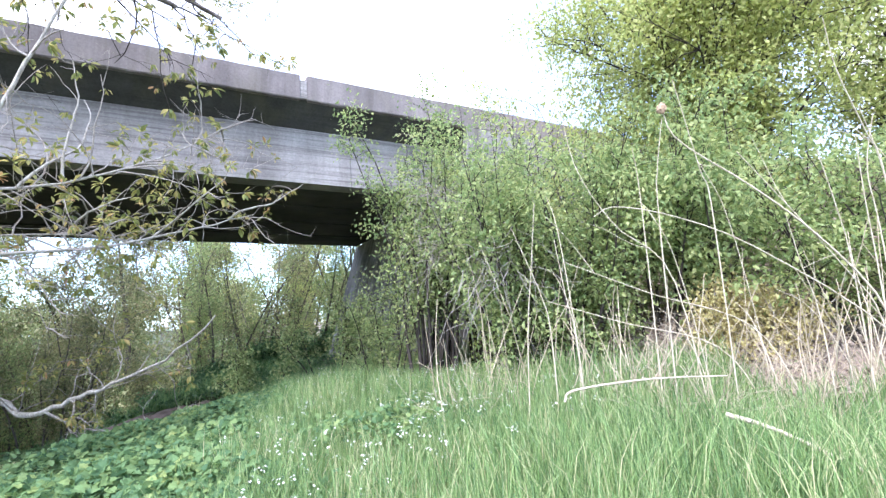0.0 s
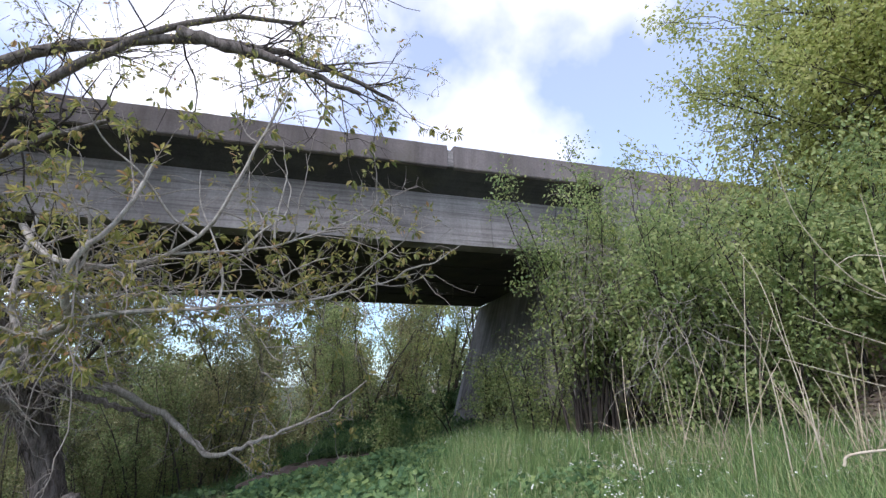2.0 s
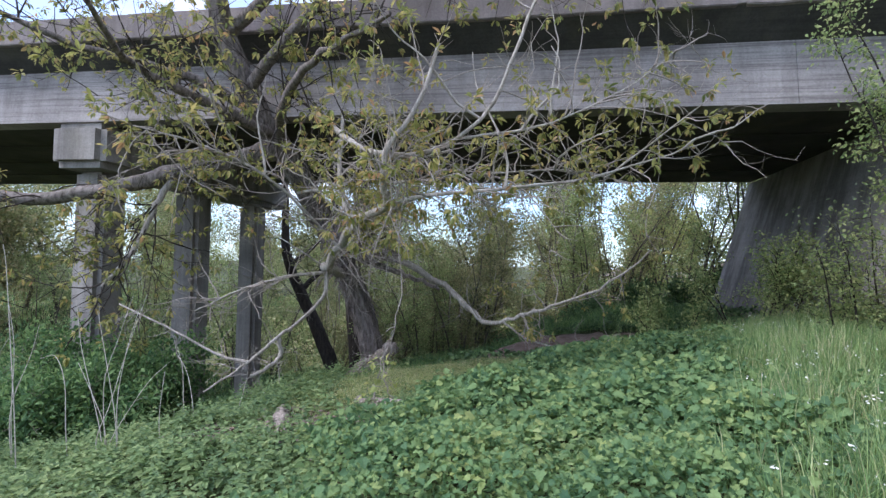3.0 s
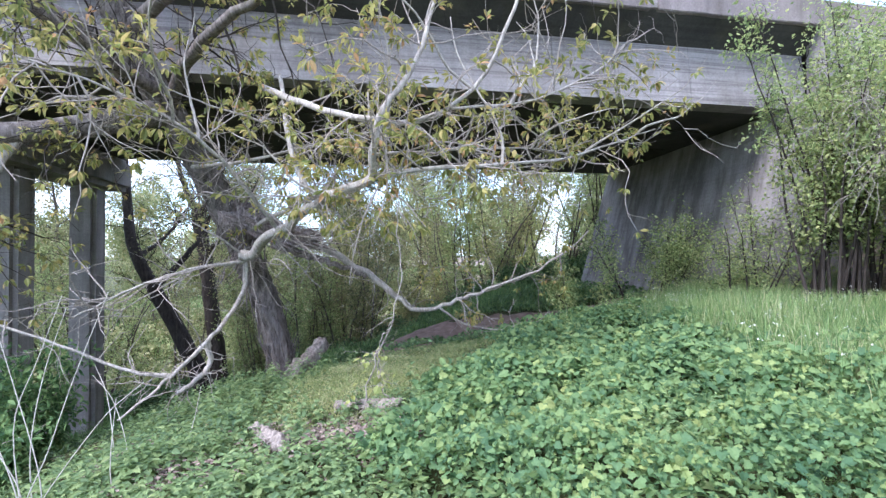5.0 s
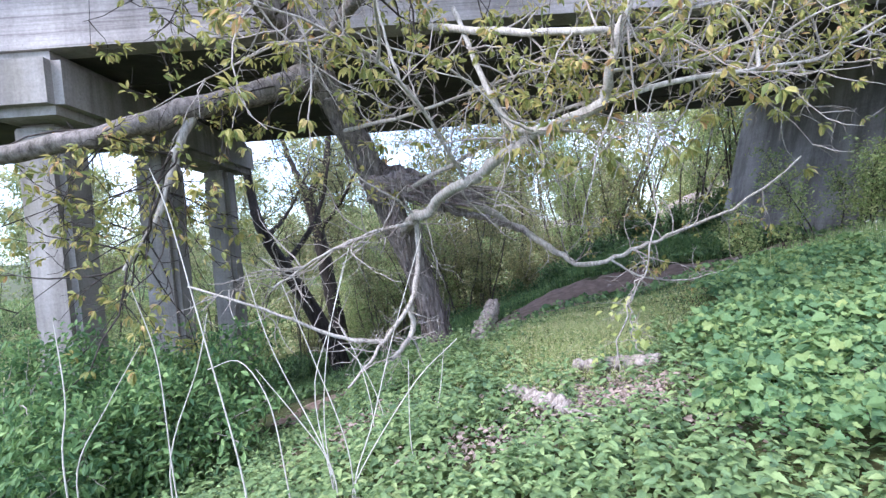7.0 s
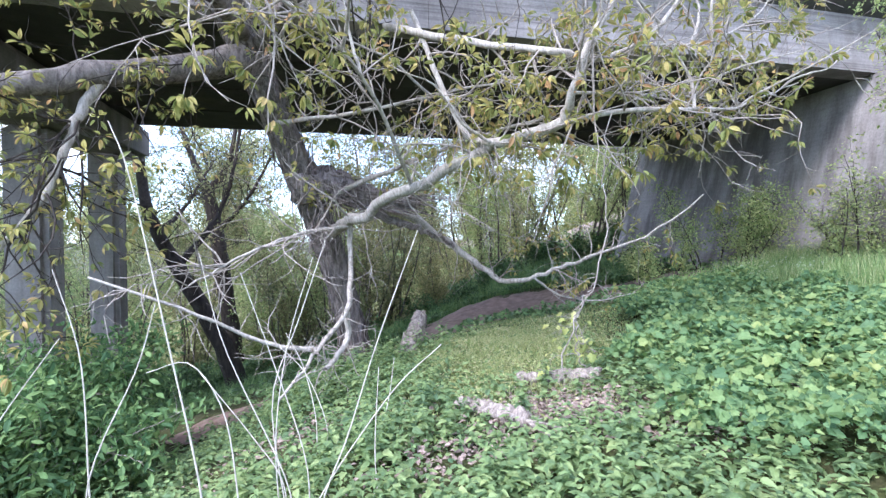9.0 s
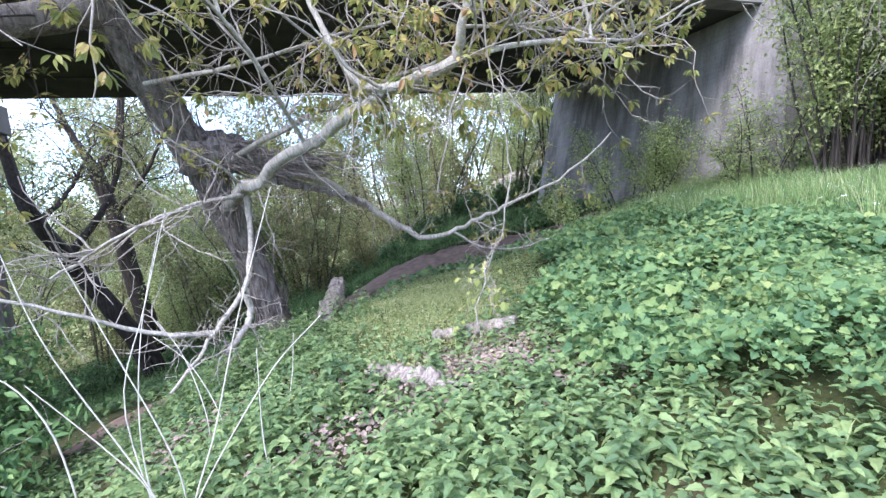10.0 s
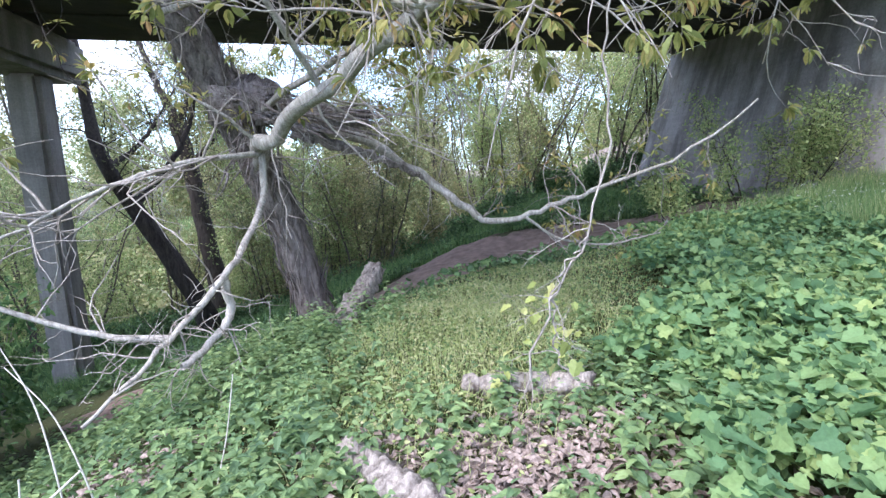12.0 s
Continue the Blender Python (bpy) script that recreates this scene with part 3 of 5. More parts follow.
def old_tree():
    t = thing("old_leaning_tree", (-1.5, 12.3, -0.9), "old leaning tree with furrowed bark and torn pale limbs", "tree")
    trunk = smooth_line([(-1.35, 12.5, -1.1), (-1.5, 12.4, -0.7), (-1.72, 12.25, 0.4), (-2.0, 12.0, 1.4), (-2.45, 11.6, 2.6), (-2.95, 10.9, 3.9), (-3.5, 9.9, 5.2), (-3.9, 9.2, 6.6), (-4.2, 8.8, 8.4), (-4.0, 8.4, 10.4)], 90)
    r = np.interp(np.linspace(0, 1, 90), [0, 0.05, 0.12, 0.5, 0.7, 1], [0.37, 0.30, 0.265, 0.26, 0.21, 0.06])
    v, f = tube(trunk, r, 28, 0.17)
    put("trunk", mesh_np("trunk", v, f, M_BARK), t)
    L = []
    L.append(limb("limb", [(-3.3, 10.2, 4.5), (-4.0, 9.8, 4.15), (-4.9, 9.1, 3.75), (-6.1, 8.7, 3.35), (-8.0, 8.6, 3.2), (-10.0, 8.8, 3.7)], 0.24, 0.10, M_BARK, t))
    L.append(limb("limb", [(-4.85, 9.15, 3.75), (-5.1, 8.9, 3.0), (-5.3, 8.6, 2.1), (-5.6, 8.3, 1.5)], 0.075, 0.03, M_LIMB, t))
    # torn limb and the pale branch that reaches toward the meadow
    L.append(limb("limb", [(-2.1, 11.6, 1.7), (-1.9, 10.6, 1.85), (-1.75, 9.6, 1.9), (-1.35, 8.9, 2.15), (-0.75, 7.9, 2.45), (-0.15, 7.1, 2.7), (0.31, 6.66, 2.86)], 0.11, 0.062, M_LIMB, t, 26))
    L.append(limb("limb", [(0.31, 6.66, 2.86), (0.9, 6.45, 2.95), (1.8, 6.6, 3.05), (3.0, 7.2, 3.3), (4.1, 7.7, 3.7), (4.75, 7.85, 3.94)], 0.036, 0.008, M_LIMB, t))
    L.append(limb("limb", [(1.2, 6.75, 3.75), (2.4, 7.0, 4.0), (3.5, 7.4, 4.6), (4.3, 7.8, 5.3)], 0.022, 0.007, M_LIMB, t))
    L.append(limb("limb", [(0.3, 6.5, 3.1), (1.4, 7.0, 3.3), (2.6, 7.4, 3.45), (3.6, 7.6, 3.3)], 0.02, 0.007, M_LIMB, t))
    L.append(limb("limb", [(-1.0, 8.3, 2.3), (-1.6, 7.3, 3.2), (-2.2, 6.6, 3.6), (-3.0, 6.0, 3.8)], 0.03, 0.01, M_LIMB, t))
    L.append(limb("limb", [(-2.9, 10.6, 3.6), (-1.6, 9.2, 3.5), (-0.4, 8.2, 3.6), (1.0, 7.6, 3.8)], 0.04, 0.012, M_LIMB, t))
    L.append(limb("limb", [(0.31, 6.66, 2.86), (0.3, 6.45, 3.1), (0.38, 6.3, 3.5), (0.75, 6.35, 4.1), (1.0, 6.4, 4.9)], 0.055, 0.02, M_LIMB, t))
    L.append(limb("limb", [(-1.3, 8.6, 4.5), (-0.5, 7.4, 3.9), (0.19, 6.6, 3.52), (0.7, 6.7, 3.55), (1.2, 6.75, 3.75), (1.75, 6.7, 4.3), (2.1, 6.6, 5.2), (2.5, 6.5, 6.2)], 0.05, 0.018, M_LIMB, t, 24))
    L.append(limb("limb", [(-1.0, 8.3, 4.6), (-0.75, 7.6, 3.4), (-0.5, 7.35, 2.8), (-0.15, 7.1, 2.7)], 0.03, 0.045, M_LIMB, t))
    # drooping crooked branch
    L.append(limb("limb", [(-1.75, 9.6, 1.85), (-1.74, 9.5, 1.4), (-1.8, 8.6, 1.0), (-1.87, 7.95, 0.8), (-2.05, 7.75, 0.58), (-2.2, 7.62, 0.42), (-2.38, 7.3, 0.25), (-2.57, 7.04, 0.07)], 0.045, 0.014, M_LIMB, t, 26))
    L.append(limb("limb", [(-1.87, 7.95, 0.78), (-1.86, 8.0, 0.5), (-1.95, 7.85, 0.32), (-2.13, 7.57, 0.21)], 0.04, 0.03, M_LIMB, t))
    L.append(limb("limb", [(-2.2, 7.62, 0.42), (-2.55, 7.6, 0.47), (-2.9, 7.56, 0.61), (-3.5, 7.4, 0.95), (-4.3, 7.3, 1.3)], 0.028, 0.012, M_LIMB, t))
    # low bowed branch
    L.append(limb("limb", [(-1.6, 11.0, 2.35), (-0.6, 11.2, 2.1), (0.4, 11.6, 1.5), (0.95, 11.4, 1.1), (1.33, 11.18, 0.8), (1.75, 10.7, 0.9), (2.25, 10.5, 1.1), (2.8, 10.3, 1.3), (3.6, 9.7, 1.7), (4.3, 9.2, 2.4)], 0.10, 0.014, M_LIMB, t, 34))
    L.append(limb("limb", [(1.75, 10.6, 0.9), (2.3, 10.6, 0.55), (3.0, 10.4, 0.45), (3.8, 10.3, 0.6)], 0.025, 0.01, M_LIMB, t))
    L.append(limb("limb", [(-1.75, 9.6, 1.85), (-2.4, 9.0, 1.75), (-3.1, 8.6, 1.45), (-3.7, 8.3, 1.1)], 0.035, 0.012, M_LIMB, t))
    L.append(limb("limb", [(-2.3, 11.7, 2.4), (-1.5, 10.2, 2.6), (-0.4, 8.8, 2.95), (0.8, 8.0, 3.3)], 0.06, 0.02, M_LIMB, t))
    # upper crown
    top = []
    for a in [[(-3.6, 9.6, 5.6), (-2.2, 8.8, 6.4), (-0.6, 8.2, 7.4), (1.0, 7.8, 8.2), (2.6, 7.6, 8.3)], [(-3.9, 9.2, 6.6), (-3.0, 7.6, 7.8), (-1.6, 6.4, 8.9), (0.4, 5.8, 9.4)],
              [(-4.0, 9.0, 7.4), (-5.4, 8.2, 8.2), (-6.8, 7.6, 8.6)], [(-3.9, 9.2, 6.6), (-1.5, 8.4, 7.5), (1.2, 7.8, 7.8), (3.0, 7.5, 7.4), (4.2, 7.4, 6.9)], [(0.6, 7.9, 7.9), (2.2, 7.4, 7.3), (3.6, 7.2, 6.8)], [(-3.8, 8.9, 8.0), (-0.5, 7.8, 9.6), (2.4, 7.2, 10.8), (4.8, 7.0, 11.3)], [(0.2, 7.6, 9.8), (2.0, 7.2, 9.2), (3.8, 7.0, 8.9)],
              [(-3.5, 9.9, 5.2), (-4.6, 8.8, 5.7), (-5.8, 7.6, 5.8), (-7.0, 6.8, 6.3)], [(-4.2, 8.8, 8.4), (-3.4, 8.6, 9.9), (-1.8, 8.4, 10.8), (0.2, 8.0, 11.0)],
              [(-3.2, 10.4, 4.6), (-2.4, 8.8, 5.0), (-1.2, 7.6, 5.3), (0.2, 6.9, 5.6)], [(-3.3, 10.1, 4.8), (-3.6, 8.4, 4.9), (-3.8, 6.8, 5.0), (-3.4, 5.6, 5.3)]]:
        top.append(limb("limb", a, 0.13, 0.03, M_BARK, t))
    low = [q for q in L[2:] if q[0][:, 2].mean() < 1.35]
    high = [q for q in L[2:] if q[0][:, 2].mean() >= 1.35]
    tb0, tips0 = twigs_of(low, 15, 0.5, 0.007, 2, 0.7, 0.05, 0.0, 0.1, 0.25, 3)
    tb, tips = twigs_of(high, 19, 1.05, 0.012, 2, 0.75, 0.08, 0.02, 0.1, 0.22, 4)
    tb3, tips3 = twigs_of(high[2:6], 9, 1.4, 0.012, 3, 0.8, 0.0, 0.03, 0.05, 0.22, 3)
    tb = tb + tb3
    # arching shoots that rise from the pale branches
    shoots = []
    for k in range(14):
        src = L[2 + k % 9][0]
        s0 = src[4 + int(rng.random() * (len(src) - 6))]
        w = wander(s0, (rng.normal() * 0.8 + 0.2, rng.normal() * 0.5 - 0.2, 0.75), 1.2 + 1.2 * rng.random(), 7, 0.2, -0.04)
        shoots.append(limb("limb", w, 0.022, 0.006, M_LIMB, t, 14, 6, 0.1))
    tb4, tips4 = twigs_of(shoots, 4, 0.4, 0.006, 1, 0.7, 0.1, 0.0, 0.4, 0.22, 2)
    tb = tb + tb4
    tb2, tips2 = twigs_of(top + L[:2], 22, 1.5, 0.015, 3, 0.7, 0.1, 0.02, 0.12, 0.2, 3)
    put("twigwork", joined("twigwork", tb + tb0, M_TWIG), t, "thin pale twigs")["kind"] = "stuff"
    put("twigwork", joined("twigwork", tb2, M_DARKBARK), t, "thin dark twigs of the crown")["kind"] = "stuff"
    hi = [q for q in tips if q[0][2] > 2.2 or q[0][0] > 1.4]
    ends = hi[2::4] + hi[::11] + tips4[::6]
    bunches("crown", ends, 9, 0.10, M_YOUNG, t, LEAFLET, "young yellow-green leaves in drooping bunches", 0.8)
    lowtop = [q for q in tips2 if q[0][2] < 6.9]
    bunches("crown", lowtop[::3], 8, 0.105, M_YOUNG, t, LEAFLET, "young yellow-green leaves in drooping bunches", 0.62)
    bunches("crown", [q for q in tips2 if q[0][2] >= 6.9][::2], 4, 0.06, M_YOUNG, t, LEAFLET, "sparse opening leaf buds", 0.7)
    limb("torn_limb", [(-2.45, 11.6, 2.75), (-2.0, 11.2, 2.62), (-1.55, 10.85, 2.45), (-1.1, 10.55, 2.36), (-0.55, 10.35, 2.30)], 0.33, 0.06, M_TORN, t, 26, 18, 0.45, "torn grey stub of a limb")
    limb("torn_limb", [(-1.5, 10.8, 2.2), (-0.9, 10.7, 1.98), (-0.2, 10.8, 1.75), (0.3, 11.1, 1.5)], 0.085, 0.03, M_TORN, t, 22, 12, 0.4, "torn hanging piece of a limb")
    strips = []
    for _ in range(260):
        q = rng.integers(10, 74)
        off = unit(rng.normal(size=3))
        dv = unit(trunk[q + 1] - trunk[q])
        off = unit(off - dv * (off @ dv))
        w = wander(trunk[q] + off * r[q] * 1.02, dv * (1 if rng.random() < 0.5 else -1) + off * 0.22, 0.25 + 0.5 * rng.random(), 5, 0.1)
        strips.append(tube(w, np.linspace(0.02, 0.004, 5) * (0.5 + 0.9 * rng.random()), 4))
    tagged(put("shaggy_bark", joined("shaggy_bark", strips, M_BARK, False), t, "loose shaggy strips of bark"), kind="stuff")
    # torn fibres where the limb broke
    sp = []
    stub = smooth_line([(-2.45, 11.6, 2.75), (-2.0, 11.2, 2.62), (-1.55, 10.85, 2.45), (-1.1, 10.55, 2.36), (-0.55, 10.35, 2.30)], 40)
    for _ in range(170):
        q = rng.integers(2, 36)
        dv = unit(stub[q + 1] - stub[q])
        off = unit(rng.normal(size=3))
        off = unit(off - dv * (off @ dv))
        rad = (0.33 - 0.27 * (q / 40) ** 0.8) * (0.7 + 0.4 * rng.random())
        w = wander(stub[q] + off * rad, dv + rng.normal(size=3) * 0.10, 0.25 + 0.65 * rng.random() ** 1.4, 5, 0.05, 0.01)
        sp.append(tube(w, np.linspace(0.032, 0.005, 5) * (0.4 + 1.0 * rng.random()), 4))
    for _ in range(60):
        w = wander(np.array([-2.05, 11.2, 1.95]) + rng.normal(size=3) * [0.16, 0.2, 0.35], np.array([-0.1, -0.5, -1.0]) + rng.normal(size=3) * 0.35, 0.25 + 0.45 * rng.random(), 5, 0.1)
        sp.append(tube(w, np.linspace(0.02, 0.004, 5) * (0.4 + rng.random()), 4))
    put("torn_wood", joined("torn_wood", sp, M_TORN, False), t, "torn splintered grey wood")
    return t


old_tree()


def tree(at, height, crown, r, seed_lean, mat, n_limbs, label, leaf=0.1, per=5, crown_lo=0.3, bark=M_DARKBARK, twig=14, share=1.0, shape=OVAL, jit=0.12, group=""):
    """A tree with tapered trunk, limbs, twigs and leaves about the twigs."""
    x, y = at
    z = float(ground_z(x, y))
    t = thing("tree", (x, y, z), label, "tree", group)
    line = wander((x, y, z - 0.15), (seed_lean[0], seed_lean[1], 1.0), height * 0.92, 16, 0.06)
    v, f = tube(line, np.interp(np.linspace(0, 1, 16), [0, 0.06, 1], [r * 1.35, r, r * 0.15]), 9, 0.1)
    put("trunk", mesh_np("trunk", v, f, bark), t)
    L = []
    for k in range(n_limbs):
        h = crown_lo + (0.97 - crown_lo) * (k + rng.random()) / n_limbs
        q = h * 15
        a = min(int(q), 14)
        s = line[a] + (line[a + 1] - line[a]) * (q - a)
        az = k * 2.4 + rng.random()
        reach = crown * (0.55 + 0.6 * rng.random()) * math.sin(math.pi * min(1, 0.2 + 0.8 * (1 - (h - crown_lo) / (1.02 - crown_lo)) ** 0.8))
        w = wander(s, (math.cos(az), math.sin(az), 0.55 + 0.5 * h), max(0.5, reach), 8, 0.12)
        rr = r * 0.42 * (1.1 - h)
        v, f = tube(w, np.linspace(rr + 0.012, 0.008, 8), 6)
        put("limb", mesh_np("limb", v, f, bark), t)
        L.append((w, rr))
    tb, tips = twigs_of(L + [(line[10:], r)], twig, crown * 0.42, 0.012, 2, 0.7, 0.2, 0.0, 0.1, 0.2, 4)
    tagged(put("twigwork", joined("twigwork", tb, bark), t), kind="stuff")
    leafy("crown", tips, per, leaf, mat, t, shape, jit, "", share)
    return t


def shrub(at, height, width, mat, label, n_stems=14, leaf=0.07, per=5, twig=14, bark=M_DARKBARK, shape=OVAL, jit=0.09, splay=0.35, name="shrub", share=1.0, group="", lo=0.15, sub=3):
    """Many stems from one foot, twigs along them, leaves about the twigs."""
    x, y = at
    z = float(ground_z(x, y))
    t = thing(name, (x, y, z), label, "shrub", group)
    L, tb = [], []
    for k in range(n_stems):
        a, rad = rng.random() * 6.28, width * 0.3 * math.sqrt(rng.random())
        sx, sy = x + rad * math.cos(a), y + rad * math.sin(a)
        s = (sx, sy, float(ground_z(sx, sy)) - 0.08)
        w = wander(s, (math.cos(a) * splay * rad / (width * 0.3 + 0.01) * 1.5, math.sin(a) * splay * rad / (width * 0.3 + 0.01) * 1.5, 1), height * (0.6 + 0.42 * rng.random()), 11, 0.075)
        v, f = tube(w, np.linspace(0.012 + height * 0.004, 0.004, 11), 5)
        put("stem", mesh_np("stem", v, f, bark), t)
        L.append((w, 0.02))
    tb, tips = twigs_of(L, twig, width * 0.28, 0.006, 2, 0.8, 0.2, 0.0, lo, 0.2, sub)
    tagged(put("twigwork", joined("twigwork", tb, bark), t), kind="stuff")
    leafy("foliage", tips, per, leaf, mat, t, shape, jit, "", share)
    return t


# shrubs and trees before the abutment and on the embankment
shrub((7.75, 7.6), 5.6, 1.5, M_BUSH, "tall green shrub hiding the bridge end", 18, 0.062, 5, 20, splay=0.04, share=0.68, lo=0.3)
shrub((9.1, 7.6), 5.2, 1.7, M_BUSH, "tall green shrub hiding the bridge end", 14, 0.062, 5, 17, splay=0.05, share=0.7, lo=0.35)
shrub((8.6, 5.4), 4.2, 2.2, M_BUSH, "dense green shrub on the bank", 24, 0.062, 6, 18, splay=0.2, share=0.85)
shrub((10.4, 4.6), 3.4, 2.4, M_BUSH, "green shrub with dry stems on the bank", 18, 0.08, 5, 14, splay=0.25)
shrub((7.6, 9.0), 2.3, 1.5, M_BUSH, "low shrub against the abutment", 11, 0.055, 4, 12, splay=0.25, share=0.8)
shrub((9.8, 7.2), 4.6, 2.6, M_LIME, "bright green shrub above the bank", 16, 0.07, 6, 14, splay=0.2, share=0.6)
shrub((13.4, 1.6), 1.9, 2.8, M_BUSH, "green shrub on the embankment", 18, 0.09, 5, 12)
shrub((10.9, 2.2), 2.9, 1.9, M_BUSH, "green shrub on the dry bank", 14, 0.06, 6, 13)
shrub((11.3, 0.9), 2.9, 2.1, M_BUSH, "green shrub on the dry bank", 14, 0.06, 6, 13)
shrub((11.9, -0.5), 2.6, 2.0, M_LIME, "bright green shrub on the dry bank", 12, 0.06, 5, 12)
shrub((16.5, -1.5), 2.6, 4.0, M_FAR, "pale green shrub on the embankment", 16, 0.1, 5, 12)
tree((13.1, 5.5), 5.3, 3.3, 0.14, (0.0, 0.0), M_LIME, 28, "broad bright green tree on the embankment", 0.08, 12, 0.10, M_DARKBARK, 17, jit=0.16)
tree((15.6, 3.4), 3.6, 2.2, 0.10, (0.05, 0.0), M_LIME, 14, "bright green tree on the embankment", 0.09, 6, 0.1, M_DARKBARK, 10)
tree((17.6, 1.9), 5.6, 2.2, 0.08, (0.1, 0.0), M_BUSH, 11, "slender thin-leaved tree on the embankment", 0.10, 4, 0.25, M_DARKBARK, 9)
tree((18.6, -1.0), 5.0, 2.2, 0.09, (0.1, 0.0), M_BUSH, 12, "slender thin-leaved tree on the embankment", 0.10, 4, 0.25, M_DARKBARK, 9)

# beyond the bridge
for (x, y), h, w, m, lb in [((8.6, 21.4), 6.0, 3.0, M_BUSH, "leafy shrub behind the bridge"), ((6.0, 22.4), 5.0, 2.6, M_OLIVE, "thin olive green shrub behind the bridge"), ((10.8, 21.2), 6.0, 3.0, M_BUSH, "leafy shrub behind the bridge"),
                             ((7.4, 24.5), 6.5, 3.2, M_LIME, "bright leafy shrub behind the bridge"), ((0.0, 23.0), 4.2, 2.6, M_OLIVE, "thin olive green shrub behind the bridge"), ((-2.0, 23.6), 4.6, 2.8, M_OLIVE, "thin olive green shrub behind the bridge"),
                             ((-4.0, 24.0), 4.6, 2.8, M_BUSH, "leafy shrub behind the bridge"), ((-10.8, 22.5), 5.6, 3.4, M_BUSH, "leafy shrub behind the pier"), ((-8.8, 26.5), 5.0, 3.4, M_OLIVE, "olive green shrub behind the pier"), ((-13.0, 26.5), 6.0, 3.6, M_FAR, "pale green shrub behind the pier"), ((-15.0, 21.5), 6.0, 3.6, M_BUSH, "leafy shrub behind the pier"), ((-18.0, 24.5), 6.5, 4.0, M_OLIVE, "olive green shrub behind the pier"), ((-20.5, 20.5), 6.0, 4.0, M_BUSH, "leafy shrub behind the pier"), ((-6.2, 28.5), 4.4, 3.2, M_FAR, "pale green shrub behind the pier"), ((-13.5, 19.0), 5.0, 3.4, M_BUSH, "leafy shrub behind the pier"), ((-3.6, 30.0), 4.0, 4.0, M_FAR, "pale green shrub in the field"),
                             ((3.4, 24.0), 3.2, 2.4, M_OLIVE, "low olive green shrub behind the bridge"), ((4.9, 21.4), 5.0, 2.4, M_BUSH, "leafy shrub behind the bridge"), ((0.1, 21.3), 4.8, 2.4, M_OLIVE, "olive green shrub behind the bridge"), ((-1.6, 21.0), 4.6, 2.4, M_BUSH, "leafy shrub behind the bridge"), ((-3.2, 21.3), 3.6, 2.2, M_OLIVE, "olive green shrub behind the bridge"), ((12.6, 20.6), 5.0, 2.6, M_BUSH, "leafy shrub behind the abutment"), ((5.6, 27.0), 6.5, 3.0, M_OLIVE, "tall thin olive green shrub behind the bridge")]:
    low = 2.6 < x < 4.4 or -6.6 < x < -3.3
    shrub((x, y), h if low else 1.62 * h, w if low else 1.12 * w, m, lb, 8, 0.085, 7, 17, M_THINBARK, group="shrubs behind the bridge", splay=0.3 if low else 0.2, share=0.9, lo=0.05, jit=0.14)
for k in range(12):
    x = -9.5 + 1.75 * k + rng.random()
    shrub((x, 19.9 + 1.1 * rng.random()), 0.6 + 0.6 * rng.random(), 1.7, M_UNDER, "low dark green bush in the shade behind the bridge", 9, 0.10, 5, 8, group="low bushes behind the bridge", splay=0.4)


def crooked_tree(lines, label):
    """A dark tree given by its trunk and limbs, each a line with two radii."""
    t = thing("tree", tuple(lines[0][0][0]), label, "tree")
    L = []
    for k, (pts, r0, r1) in enumerate(lines):
        L.append(limb("limb" if k else "trunk", pts, r0, r1, M_DARKBARK, t, 22, 10, 0.15))
    tb, tips = twigs_of(L, 14, 1.6, 0.02, 3, 0.7, 0.15, 0.0, 0.35, 0.2, 3)
    tagged(put("twigwork", joined("twigwork", tb, M_DARKBARK), t), kind="stuff")
    leafy("crown", tips, 2, 0.10, M_OLIVE, t, OVAL, 0.12, "", 0.6)


crooked_tree([([(-4.9, 18.9, -3.3), (-5.4, 18.7, -1.6), (-6.3, 18.7, 0.2), (-7.2, 18.9, 1.9), (-8.0, 20.0, 3.8), (-8.6, 20.8, 7.5)], 0.34, 0.12), ([(-6.6, 18.7, 0.8), (-5.9, 20.2, 2.2), (-5.4, 21.0, 3.9), (-5.0, 21.4, 7.0)], 0.12, 0.04), ([(-7.2, 18.9, 1.9), (-7.0, 21.0, 2.8), (-6.4, 22.6, 4.6)], 0.10, 0.03)], "dark crooked tree leaning beside the pier")
crooked_tree([([(-5.8, 23.5, -3.4), (-6.2, 23.7, 0.0), (-6.5, 23.8, 2.0), (-6.83, 23.94, 3.74)], 0.36, 0.26), ([(-6.83, 23.94, 3.7), (-7.5, 24.2, 5.2), (-8.3, 24.6, 7.6)], 0.2, 0.06), ([(-6.83, 23.94, 3.7), (-6.0, 24.0, 5.0), (-5.6, 24.2, 7.4)], 0.18, 0.05), ([(-6.5, 23.8, 2.0), (-5.2, 23.4, 3.4), (-4.2, 23.2, 5.2)], 0.11, 0.04)], "dark forked tree behind the bridge")
tree((0.2, 27.0), 9.0, 3.2, 0.12, (0.0, 0.0), M_OLIVE, 14, "slim tree behind the bridge", 0.1, 3, 0.25, M_DARKBARK, 10)
tree((3.4, 29.0), 10.0, 3.0, 0.12, (0.0, 0.0), M_OLIVE, 14, "slim tree behind the bridge", 0.1, 3, 0.25, M_DARKBARK, 10)
for k in range(16):
    x = -46 + k * 6.2 + rng.random() * 3
    tree((x, 58 + 14 * rng.random()), 5.5 + 4 * rng.random(), 4.2, 0.2, (0, 0), M_FAR, 10, "distant pale green hedge tree", 0.34, 6, 0.08, M_DARKBARK, 8, jit=0.4, group="distant hedge")

